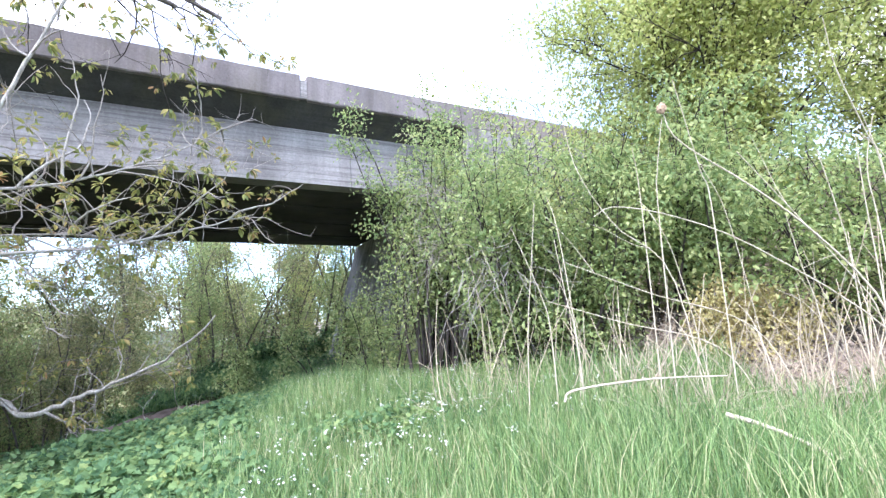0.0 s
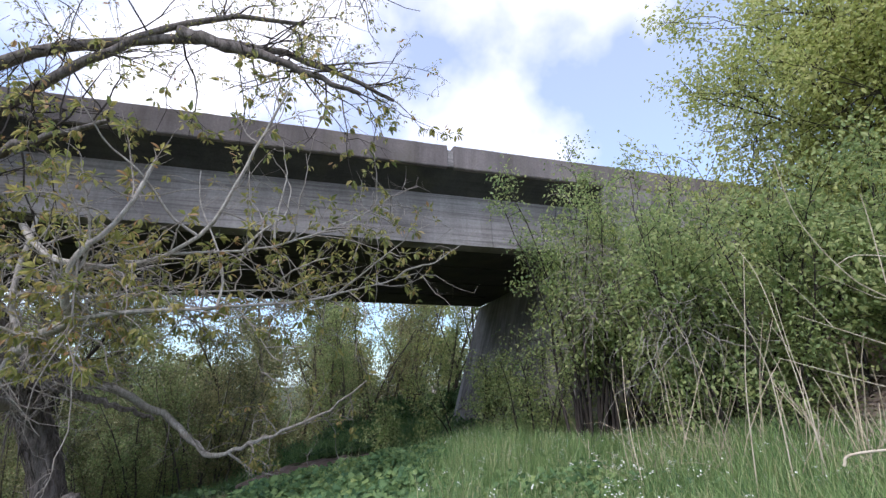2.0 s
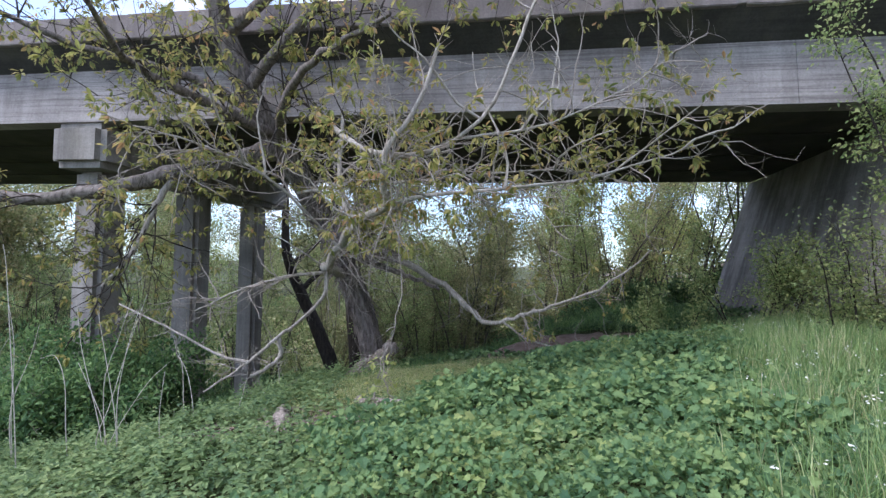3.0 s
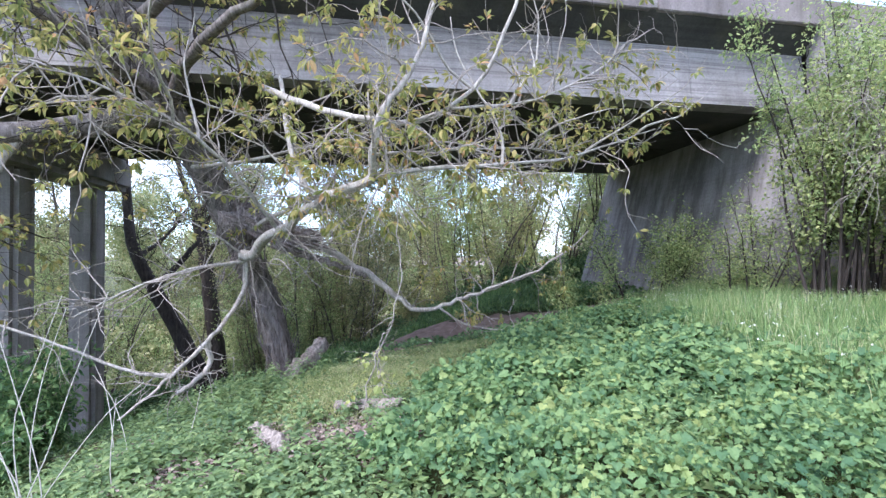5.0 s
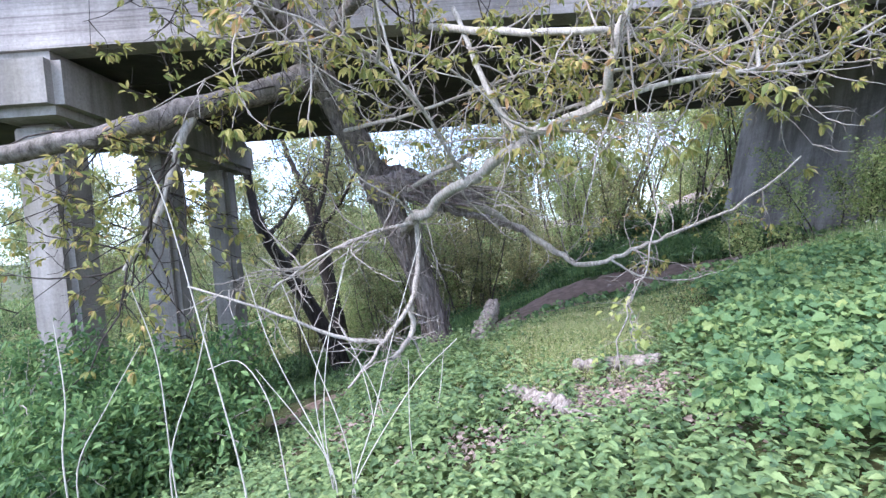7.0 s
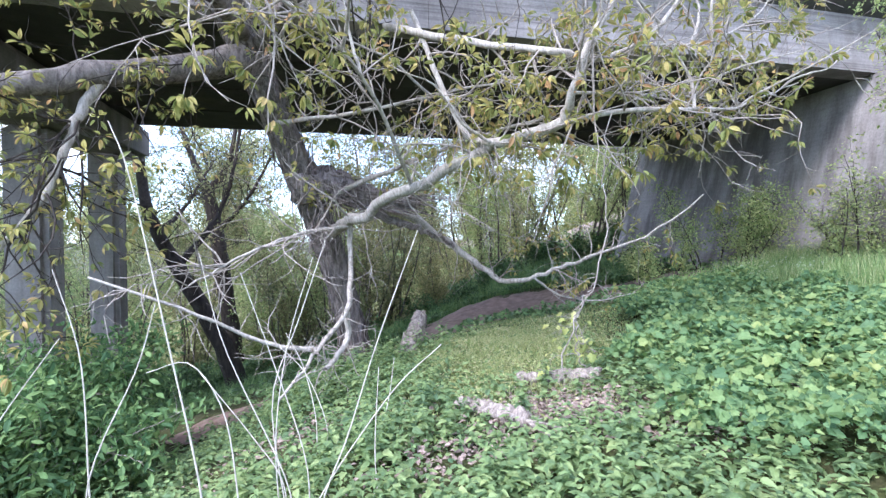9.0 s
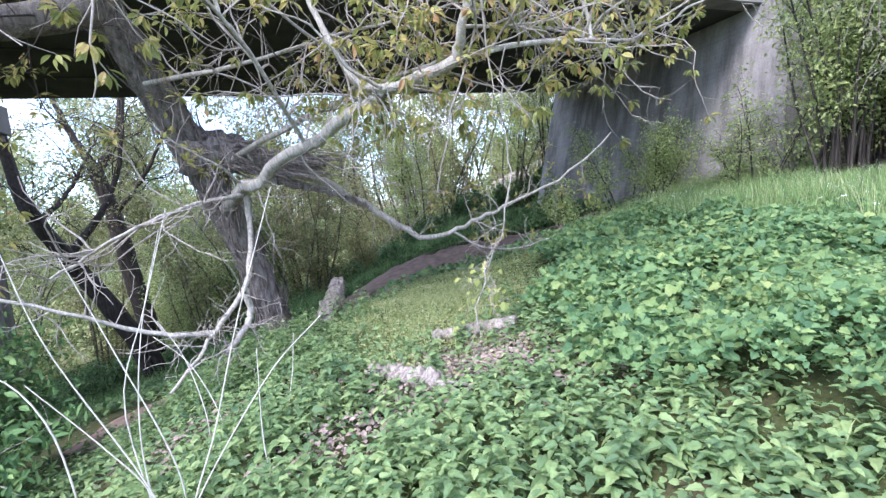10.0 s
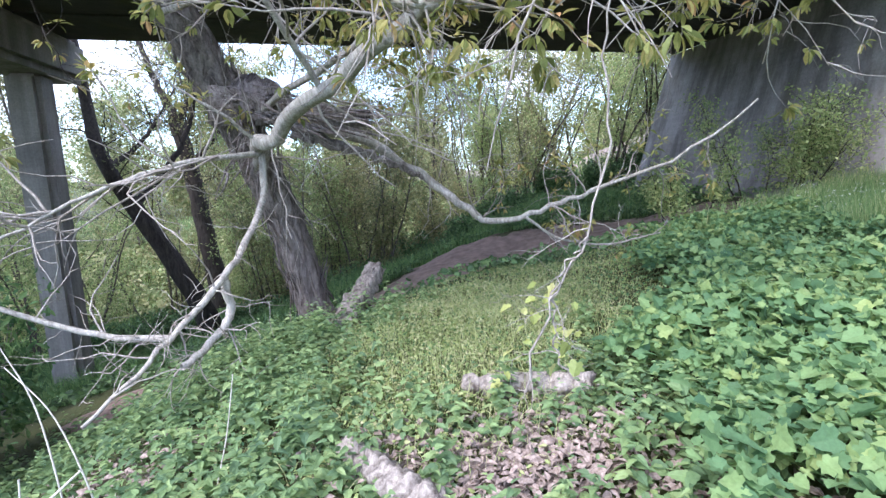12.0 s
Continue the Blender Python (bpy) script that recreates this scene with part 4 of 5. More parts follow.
for k in range(14):
    x = -92 + 4.6 * k + 2 * rng.random()
    tree((x, 26 + 16 * rng.random()), 8.0 + 4 * rng.random(), 4.6, 0.18, (0, 0), M_FAR if k % 3 else M_OLIVE, 9, "pale green field tree beyond the bridge", 0.26, 7, 0.05, M_THINBARK, 9, jit=0.4, group="field trees")

for k in range(15):
    x = -44 + k * 5.4 + rng.random() * 3
    if not 4 < x < 7:
        tree((x, 36 + 8 * rng.random()), 9.5 + 5.0 * rng.random(), 4.4, 0.16, (0, 0), M_FAR if k % 2 else M_OLIVE, 9, "pale green field tree beyond the bridge", 0.17, 8, 0.06, M_THINBARK, 11, jit=0.34, group="field trees")

# elder by the pier, low shrub at the abutment
for at, h, w in [((-5.5, 8.9), 2.0, 1.9), ((-6.7, 8.5), 2.3, 2.2), ((-8.1, 8.3), 2.5, 2.4), ((-5.3, 7.3), 1.3, 1.9)]:
    shrub(at, h, w, M_ELDER, "fresh green elder shrub before the pier", 15, 0.10, 9, 12, M_TWIG, LEAFLET, 0.13, 0.3, share=0.9, group="elder shrubs")
shrub((7.0, 11.6), 2.2, 1.8, M_BUSH, "small leafy shrub before the abutment wall", 10, 0.06, 5, 12, lo=0.3)
shrub((5.2, 11.7), 1.3, 1.0, M_BUSH, "small leafy sapling before the abutment wall", 6, 0.07, 4, 8, lo=0.3)

# ---- dead wood and litter ----
def dead_log(name, pts, r0, r1, label, splinters=14):
    t = thing(name, tuple(pts[0]), label, "log")
    line = smooth_line(pts, 34) + rng.normal(size=(34, 3)) * r0 * 0.05
    rr = np.linspace(r0, r1, 34) * (0.85 + 0.3 * np.abs(np.sin(np.arange(34) * 0.7)))
    rr[0] = rr[-1] = 0.01
    v, f = tube(line, rr, 18, 0.3)
    put("log", mesh_np("log", v, f, M_DEADWOOD, True), t)
    sp = []
    d = unit(np.asarray(pts[-1], float) - np.asarray(pts[0], float))
    for _ in range(splinters):
        s = line[rng.integers(6, 33)] + rng.normal(size=3) * r0 * 0.42
        w = wander(s, d * (1 if rng.random() < 0.7 else -1) + rng.normal(size=3) * 0.1, 0.15 + 0.25 * rng.random(), 4, 0.04)
        sp.append(tube(w, np.linspace(0.022, 0.004, 4), 4))
    tagged(put("split_wood", joined("split_wood", sp, M_DEADWOOD, False), t, "split pale wood fibres"), kind="stuff")


def gz(x, y, d=0.0):
    return (x, y, float(ground_z(x, y)) + d)


dead_log("broken_stump", [gz(-0.98, 9.05, -0.1), (-0.9, 9.3, -0.0), (-0.7, 9.8, 0.12), (-0.5, 10.35, 0.36)], 0.15, 0.11, "bleached broken stump of dead wood leaning in grass", 24)
dead_log("fallen_branch", [gz(-0.15, 6.9, 0.04), gz(0.15, 6.75, 0.06), gz(0.5, 6.55, 0.07), gz(0.62, 6.5, 0.05)], 0.065, 0.085, "grey fallen branch lying in the herbs", 8)
dead_log("rotten_log", [gz(-0.95, 6.35, 0.04), gz(-0.75, 5.95, 0.07), gz(-0.55, 5.6, 0.06)], 0.06, 0.09, "white rotten log lying in the herbs", 26)
dead_log("rotten_branch", [gz(1.35, 6.0, 0.06), gz(1.6, 5.8, 0.09)], 0.06, 0.05, "short pale rotten branch in the herbs", 6)


def litter(cx, cy, rx, ry, n):
    x, y = cx + rng.normal(size=n) * rx, cy + rng.normal(size=n) * ry
    return on_ground(x, y, 0.02 + 0.05 * rng.random(n))


LP = np.vstack([litter(0.0, 5.85, 0.4, 0.35, 1900), litter(0.55, 5.1, 0.25, 0.3, 300), litter(-1.25, 5.3, 0.35, 0.25, 400), litter(1.6, 5.0, 0.25, 0.22, 260), litter(-2.4, 6.8, 0.45, 0.4, 450), litter(-0.6, 6.1, 0.3, 0.3, 250)])
tagged(put("leaf_litter", leaves("leaf_litter", LP, rand_dirs(len(LP), 0.25), unit(rng.normal(size=(len(LP), 3)) * 0.5 + [0, 0, 1]), 0.03 + 0.05 * rng.random(len(LP)), M_LITTER, OVAL, 0.2, 0.2)), "dry brown leaf and wood litter on earth", "litter", kind="stuff")


# ---- canes, reeds, vine ----
def cane(pts, r, mat, label, group, n=16, side=0, name="dry_cane"):
    t = thing(name, tuple(pts[0]), label, "cane", group)
    line = smooth_line(pts, n)
    v, f = tube(line, np.linspace(r, r * 0.45, n), 6)
    put("stalk", mesh_np("stalk", v, f, mat), t)
    for _ in range(side):
        a = line[rng.integers(n // 3, n - 2)]
        w = wander(a, unit(line[-1] - line[0]) + rng.normal(size=3) * 0.6, 0.25 + 0.4 * rng.random(), 5, 0.1)
        v, f = tube(w, np.linspace(r * 0.5, r * 0.2, 5), 5)
        put("side_shoot", mesh_np("side_shoot", v, f, mat), t)
    return line


def bent_cane(x, y, dx, dy, h, sag, r, mat, label, group, side=0, name="dry_cane"):
    z = float(ground_z(x, y))
    pts = [(x, y, z - 0.05), (x + dx * 0.25, y + dy * 0.25, z + h * 0.42), (x + dx * 0.6, y + dy * 0.6, z + h * 0.8 + sag * 0.3), (x + dx, y + dy, z + h)]
    return cane(pts, r, mat, label, group, side=side, name=name)


cane([gz(-2.62, 4.36, -0.06), (-2.64, 4.33, 0.49), (-2.78, 4.37, 1.21), (-2.93, 4.42, 1.91), (-3.02, 4.45, 2.16)], 0.0055, M_GREYCANE, "bare grey dry cane leaning over herbs", "dry canes by the pier", 18, 0)
cane([gz(-2.16, 4.98, -0.06), (-2.18, 4.95, 0.09), (-1.75, 4.9, 0.72), (-1.44, 4.87, 1.01)], 0.0055, M_GREYCANE, "bare grey dry cane leaning over herbs", "dry canes by the pier", 18, 0)
cane([gz(-2.32, 5.01, -0.06), (-2.34, 4.98, 0.23), (-2.68, 5.06, 1.02), (-2.82, 5.1, 1.57)], 0.0055, M_GREYCANE, "bare grey dry cane leaning over herbs", "dry canes by the pier", 18, 0)
cane([gz(-2.34, 5.11, -0.06), (-2.36, 5.08, 0.04), (-2.43, 5.11, 0.68), (-2.27, 5.1, 1.16), (-2.11, 5.1, 1.64)], 0.0055, M_GREYCANE, "bare grey dry cane leaning over herbs", "dry canes by the pier", 18, 0)
cane([gz(-2.12, 4.77, -0.06), (-2.14, 4.74, 0.2), (-2.0, 4.74, 0.57), (-1.84, 4.73, 1.07), (-1.61, 4.71, 1.69)], 0.0055, M_GREYCANE, "bare grey dry cane leaning over herbs", "dry canes by the pier", 18, 0)
cane([gz(-3.92, 4.96, -0.06), (-3.94, 4.93, 0.33), (-3.68, 4.9, 0.77), (-3.42, 4.88, 1.15)], 0.0055, M_GREYCANE, "bare grey dry cane leaning over herbs", "dry canes by the pier", 18, 0)
cane([gz(-3.26, 4.86, -0.06), (-3.28, 4.83, 0.36), (-3.32, 4.86, 1.03), (-3.45, 4.89, 1.5)], 0.0055, M_GREYCANE, "bare grey dry cane leaning over herbs", "dry canes by the pier", 18, 0)
cane([gz(-3.27, 4.86, -0.06), (-3.29, 4.83, 0.39), (-3.05, 4.81, 0.99), (-2.96, 4.81, 1.32)], 0.0055, M_GREYCANE, "bare grey dry cane leaning over herbs", "dry canes by the pier", 18, 0)
cane([gz(-1.79, 5.23, -0.06), (-1.81, 5.2, 0.29), (-1.78, 5.22, 0.81)], 0.0055, M_GREYCANE, "bare grey dry cane leaning over herbs", "dry canes by the pier", 18, 0)
cane([gz(-3.56, 4.40, -0.06), (-3.58, 4.37, 0.61), (-3.54, 4.38, 0.97), (-3.57, 4.4, 1.39)], 0.0055, M_GREYCANE, "bare grey dry cane leaning over herbs", "dry canes by the pier", 18, 0)
cane([gz(-2.22, 5.10, -0.06), (-2.24, 5.07, 0.32), (-2.44, 5.12, 0.96), (-2.61, 5.17, 1.45)], 0.0055, M_GREYCANE, "bare grey dry cane leaning over herbs", "dry canes by the pier", 18, 0)
cane([gz(-2.35, 5.11, -0.06), (-2.37, 5.08, 0.18), (-2.55, 5.12, 0.47), (-2.84, 5.18, 0.85)], 0.0055, M_GREYCANE, "bare grey dry cane leaning over herbs", "dry canes by the pier", 18, 0)
cane([gz(-2.41, 5.33, -0.06), (-2.43, 5.3, 0.39), (-2.35, 5.31, 0.98), (-2.19, 5.31, 1.53)], 0.0055, M_GREYCANE, "bare grey dry cane leaning over herbs", "dry canes by the pier", 18, 0)
cane([gz(-2.56, 4.84, -0.06), (-2.58, 4.81, 0.28), (-2.65, 4.84, 0.72), (-2.82, 4.88, 0.98), (-3.04, 4.91, 0.94)], 0.0055, M_GREYCANE, "bare grey dry cane leaning over herbs", "dry canes by the pier", 18, 0)
cane([gz(7.74, 2.46, -0.06), (7.52, 2.55, 2.46), (7.08, 2.72, 2.91), (6.77, 2.81, 3.41), (6.62, 2.8, 3.97)], 0.0065, M_CANE, "pale dry reed stalk standing in grass", "dry reeds on the bank", 18, 1, "dry_reed")
cane([gz(8.80, 1.44, -0.06), (8.57, 1.52, 2.12), (8.11, 1.68, 2.68), (7.64, 1.87, 3.09), (7.13, 2.08, 3.46), (7.01, 2.11, 3.71)], 0.0100, M_CANE, "pale dry reed stalk standing in grass", "dry reeds on the bank", 18, 0, "dry_reed")
cane([gz(9.03, 1.35, -0.06), (8.58, 1.54, 1.97), (7.69, 1.92, 2.62), (7.14, 2.17, 2.88), (6.72, 2.38, 2.98), (6.57, 2.47, 2.91)], 0.0065, M_CANE, "pale dry reed stalk standing in grass", "dry reeds on the bank", 18, 0, "dry_reed")
cane([gz(8.38, 1.98, -0.06), (7.99, 2.17, 1.98), (7.2, 2.54, 2.32), (6.58, 2.83, 2.6)], 0.0065, M_CANE, "pale dry reed stalk standing in grass", "dry reeds on the bank", 18, 1, "dry_reed")
cane([gz(8.20, 2.19, -0.06), (7.82, 2.37, 1.82), (7.06, 2.73, 2.09), (6.51, 3.0, 2.29)], 0.0065, M_CANE, "pale dry reed stalk standing in grass", "dry reeds on the bank", 18, 0, "dry_reed")
cane([gz(8.63, 1.37, -0.06), (8.55, 1.38, 3.09), (8.39, 1.4, 3.48), (8.19, 1.44, 3.96), (8.08, 1.43, 4.35)], 0.0065, M_CANE, "pale dry reed stalk standing in grass", "dry reeds on the bank", 18, 0, "dry_reed")
cane([gz(8.67, 1.52, -0.06), (8.55, 1.55, 2.06), (8.32, 1.62, 2.41), (7.92, 1.76, 2.91), (7.54, 1.89, 3.36)], 0.0065, M_CANE, "pale dry reed stalk standing in grass", "dry reeds on the bank", 18, 1, "dry_reed")
cane([gz(8.49, 1.63, -0.06), (8.43, 1.63, 2.46), (8.3, 1.62, 2.9), (8.15, 1.63, 3.37)], 0.0065, M_CANE, "pale dry reed stalk standing in grass", "dry reeds on the bank", 18, 0, "dry_reed")
cane([gz(7.36, 2.64, -0.06), (7.32, 2.63, 3.09), (7.24, 2.6, 3.59)], 0.0065, M_CANE, "pale dry reed stalk standing in grass", "dry reeds on the bank", 18, 0, "dry_reed")
cane([gz(7.78, 2.26, -0.06), (7.73, 2.26, 3.0), (7.63, 2.26, 3.34), (7.4, 2.26, 4.1)], 0.0065, M_CANE, "pale dry reed stalk standing in grass", "dry reeds on the bank", 18, 1, "dry_reed")
cane([gz(7.44, 2.57, -0.06), (7.43, 2.55, 3.0), (7.41, 2.5, 3.39), (7.43, 2.42, 3.82)], 0.0065, M_CANE, "pale dry reed stalk standing in grass", "dry reeds on the bank", 18, 0, "dry_reed")
cane([gz(6.82, 3.31, -0.06), (6.78, 3.31, 2.01), (6.71, 3.31, 2.32), (6.58, 3.32, 2.63), (6.44, 3.35, 2.97)], 0.0065, M_CANE, "pale dry reed stalk standing in grass", "dry reeds on the bank", 18, 0, "dry_reed")
cane([gz(8.36, 1.83, -0.06), (8.29, 1.84, 2.08), (8.15, 1.85, 2.48), (8.02, 1.85, 2.89)], 0.0065, M_CANE, "pale dry reed stalk standing in grass", "dry reeds on the bank", 18, 1, "dry_reed")
cane([gz(8.58, 1.52, -0.06), (8.53, 1.51, 2.4), (8.42, 1.48, 2.97), (8.35, 1.45, 3.45)], 0.0065, M_CANE, "pale dry reed stalk standing in grass", "dry reeds on the bank", 18, 0, "dry_reed")
cane([gz(6.62, 3.51, -0.06), (6.63, 3.46, 1.97), (6.64, 3.36, 2.59), (6.65, 3.26, 3.2)], 0.0065, M_CANE, "pale dry reed stalk standing in grass", "dry reeds on the bank", 18, 0, "dry_reed")
cane([gz(7.00, 3.17, -0.06), (6.95, 3.17, 1.95), (6.85, 3.16, 2.36), (6.75, 3.14, 2.85)], 0.0065, M_CANE, "pale dry reed stalk standing in grass", "dry reeds on the bank", 18, 1, "dry_reed")
cane([gz(8.59, 1.47, -0.06), (8.54, 1.46, 2.66), (8.43, 1.44, 3.18), (8.46, 1.36, 3.61)], 0.0065, M_CANE, "pale dry reed stalk standing in grass", "dry reeds on the bank", 18, 0, "dry_reed")
cane([(5.98, 2.28, 1.63), (6.04, 2.24, 1.7), (6.46, 2.01, 1.75), (6.9, 1.77, 1.75)], 0.009, M_CANE, "broken pale straw lying on grass", "", 18, 0, "broken_straw")
cane([(6.7, 1.68, 1.55), (6.76, 1.42, 1.49), (6.78, 0.98, 1.34)], 0.016, M_CANE, "pale dry stick lying in grass", "", 18, 0, "dry_stick")
CATTAIL = (7.01, 2.11, 3.71)
cane([gz(-1.64, 6.40, -0.06), (-1.64, 6.37, -0.09), (-1.56, 6.41, 0.24), (-1.51, 6.45, 0.56)], 0.0055, M_GREYCANE, "bare grey dry cane leaning over herbs", "dry canes by the pier", 18, 0)
cane([gz(-2.20, 6.14, -0.06), (-2.2, 6.11, 0.19), (-2.3, 6.2, 0.6), (-2.44, 6.27, 0.87)], 0.0055, M_GREYCANE, "bare grey dry cane leaning over herbs", "dry canes by the pier", 18, 0)
cane([gz(-2.12, 6.22, -0.06), (-2.12, 6.19, 0.12), (-2.28, 6.28, 0.51), (-2.5, 6.37, 0.74)], 0.0055, M_GREYCANE, "bare grey dry cane leaning over herbs", "dry canes by the pier", 18, 0)
cane([gz(1.00, 5.96, -0.02), (1.0, 5.96, 0.02), (1.19, 5.95, 0.21), (1.35, 5.95, 0.36)], 0.008, M_CANE, "bent dry stick standing in hop leaves", "", 18, 0, "dry_stick")
for k in range(15):
    x = 6.9 + 3.8 * rng.random()
    y = 3.5 - (x - 6.6) * 0.9 + rng.normal() * 0.4
    bent_cane(x, y, -0.2 + rng.normal() * 0.7, 0.2 + rng.normal() * 0.5, 0.7 + 1.9 * rng.random() ** 1.5, 0.1, 0.005, M_CANE, "pale dry reed stalk standing in grass", "dry reeds on the bank", int(k % 3 == 0), "dry_reed")
for k in range(16):
    x = 8.7 + 1.5 * rng.random()
    y = 1.7 - 1.9 * rng.random()
    bent_cane(x, y, -0.1 + rng.normal() * 0.3, rng.normal() * 0.3, 1.2 + 1.5 * rng.random(), 0.1, 0.006, M_CANE, "pale dry reed stalk standing in grass", "dry reeds on the bank", int(k % 4 == 0), "dry_reed")
head_ = thing("cattail_head", CATTAIL, "fluffy brown seed head on a reed", "seed head")
bm = bmesh.new()
bmesh.ops.create_icosphere(bm, subdivisions=3, radius=0.034)
for v in bm.verts:
    v.co = Vector((v.co.x, v.co.y, v.co.z * 1.3)) * (1 + 0.35 * noise.noise(v.co * 60)) + Vector(CATTAIL)
part("seed_fluff", bm, M_CATKIN, head_)


def straw_clump(x, y, h, n, label):
    t = thing("straw_clump", gz(x, y), label, "grass clump")
    tb = []
    for _ in range(n):
        w = wander(gz(x + rng.normal() * 0.16, y + rng.normal() * 0.16, -0.03), (rng.normal() * 0.5, rng.normal() * 0.5, 1), h * (0.4 + 0.8 * rng.random()), 7, 0.2, 0.12)
        tb.append(tube(w, np.linspace(0.004, 0.0015, 7), 4))
    tagged(put("straw", joined("straw", tb, M_STRAW), t), kind="stuff")


straw_clump(7.5, 2.5, 0.9, 120, "bleached dry grass clump in the meadow")
straw_clump(8.2, 1.9, 0.7, 90, "bleached dry grass clump in the meadow")
straw_clump(8.9, 2.7, 0.8, 90, "dry yellowish grass clump on the bank")
for k in range(14):
    straw_clump(9.2 + 0.38 * k + 0.2 * math.sin(k * 2.2), 1.6 + 1.3 * math.sin(k * 3.7), 0.5 + 0.35 * (k % 3), 50, "bleached dry grass clump on the bank")


for k in range(9):
    straw_clump(6.6 + 0.42 * k + 0.2 * rng.random(), 4.4 - 0.36 * k + 0.3 * rng.random(), 0.7 + 0.8 * rng.random(), 26, "thin brown dry stems on the bank")


def dead_tangle(c, r, n):
    t = thing("dead_vine_tangle", gz(c[0], c[1]), "pale dead vine tangle draped over a shrub", "vine")
    tb = []
    for _ in range(n):
        s = np.array(c) + rng.normal(size=3) * [r * 0.5, r * 0.3, r * 0.4]
        w = wander(s, rng.normal(size=3) + np.array([-0.2, -0.5, 0.2]), 0.5 + 0.9 * rng.random(), 10, 0.35, 0.22)
        tb.append(tube(w, np.linspace(0.0055, 0.003, 10), 4))
    tagged(put("dead_vine", joined("dead_vine", tb, M_TWIG), t), kind="stuff")


dead_tangle((7.5, 6.8, 4.2), 0.3, 60)
dead_tangle((7.5, 6.5, 3.3), 0.4, 45)
dead_tangle((7.5, 5.2, 2.8), 0.7, 60)


def dry_clump(x0, y0, rx, ry, n, h0, h1, spread, label):
    """Last year's stalks still standing, many of them broken over."""
    t = thing("dry_stem_clump", gz(x0, y0), label, "dry stems")
    tb = []
    for _ in range(n):
        x, y = x0 + rx * rng.normal(), y0 + ry * rng.normal()
        d = np.array([rng.normal() * spread, rng.normal() * spread, 1.0])
        w = wander(np.array(gz(x, y, -0.03)), d, h0 + (h1 - h0) * rng.random() ** 1.6, 8, 0.08, -0.02)
        tb.append(tube(w, np.linspace(0.0065, 0.003, 8), 4))
    tagged(put("stalk_clump", joined("stalk_clump", tb, M_STRAW, False), t), kind="stuff")


dry_clump(7.7, 3.3, 0.28, 0.25, 90, 0.4, 1.5, 0.3, "dense clump of bleached dry stems in grass")
dry_clump(7.2, 4.6, 0.5, 0.6, 45, 0.5, 2.2, 0.22, "thin dry stems standing before the shrubs")
dry_clump(9.0, 1.9, 0.5, 0.4, 50, 0.4, 1.8, 0.3, "bleached dry stems among the reeds")


def hanging_vine():
    t = thing("dry_vine", (0.3, 6.6, 0.3), "dry pale vine hanging from a branch to the ground", "vine")
    for k, hi in enumerate((0, 3)):
        pts = np.array([(0.62, 6.3, 2.9), (0.55, 6.32, 2.3), (0.6, 6.35, 1.75), (0.5, 6.4, 1.2), (0.33, 6.5, 0.8), (0.2 + 0.3 * k, 6.55, 0.2)])[hi:]
        line = smooth_line(pts, 26) + rng.normal(size=(26, 3)) * 0.016
        v, f = tube(line, np.linspace(0.006, 0.008, 26), 5)
        put("stem", mesh_np("stem", v, f, M_TWIG), t)
        tb, tips = twigs_of([(line, 0.01)], 9, 0.35, 0.0035, 2, 0.8, -0.1, 0.05, 0.35, 0.35, 3)
        tagged(put("twigwork", joined("twigwork", tb, M_TWIG), t), kind="stuff")
    leafy("foliage", tips[:30], 1, 0.07, M_LIME, t, LOBED, 0.05)


hanging_vine()


# ---- ground cover ----
rng = np.random.default_rng(21)

def scatter(n, x0, x1, y0, y1):
    return x0 + (x1 - x0) * rng.random(n), y0 + (y1 - y0) * rng.random(n)


def meadow_share(x, y):
    """1 in the open meadow, 0 in the herbs and under the bridge."""
    edge = (x - 3.0 - 0.8 * smooth01((y - 2.5) / 2.5) - 0.12 * np.clip(y - 4, 0, 9)) / 2.0 + 0.5 * np.sin(x * 2.1 + y) * np.sin(y * 1.7) + 0.2 * np.sin(x * 5.3) * np.sin(y * 4.7)
    return smooth01(edge) * (y < 11.5)


def glade_share(x, y):
    u, v = (x - 0.45) * 0.83 - (y - 8.4) * 0.56, (x - 0.45) * 0.56 + (y - 8.4) * 0.83
    return np.clip(np.exp(-((u / 1.05) ** 2 + (v / 2.1) ** 2)) * 1.6, 0, 1)


def grove(name, n, area, chance, h0, h1, w, label, lean=0.5, mat=M_GRASS):
    x, y = scatter(n, *area)
    k = (rng.random(n) < chance(x, y)) & (dirt_amount(x, y) < 0.3) & (x - 0.17 * y < 6.9 + 30 * (y < 9.0)) & (x < 8.7 + 0.5 * np.sin(y * 2.3) + 1.0 * smooth01((2.6 - y) / 1.5) + 40 * (y > 20))
    x, y = x[k], y[k]
    m = len(x)
    hh = h0 + (h1 - h0) * rng.random(m) ** 1.5
    hh = hh * (0.75 + 0.5 * (0.5 + 0.5 * np.sin(x * 1.3 + 0.5) * np.sin(y * 1.1)))
    ln = rng.normal(size=(m, 3)) * lean
    ln[:, 2] = 0
    tagged(put(name, blades(name, on_ground(x, y, -0.02), ln, hh, w, mat)), label, "grass", kind="stuff")


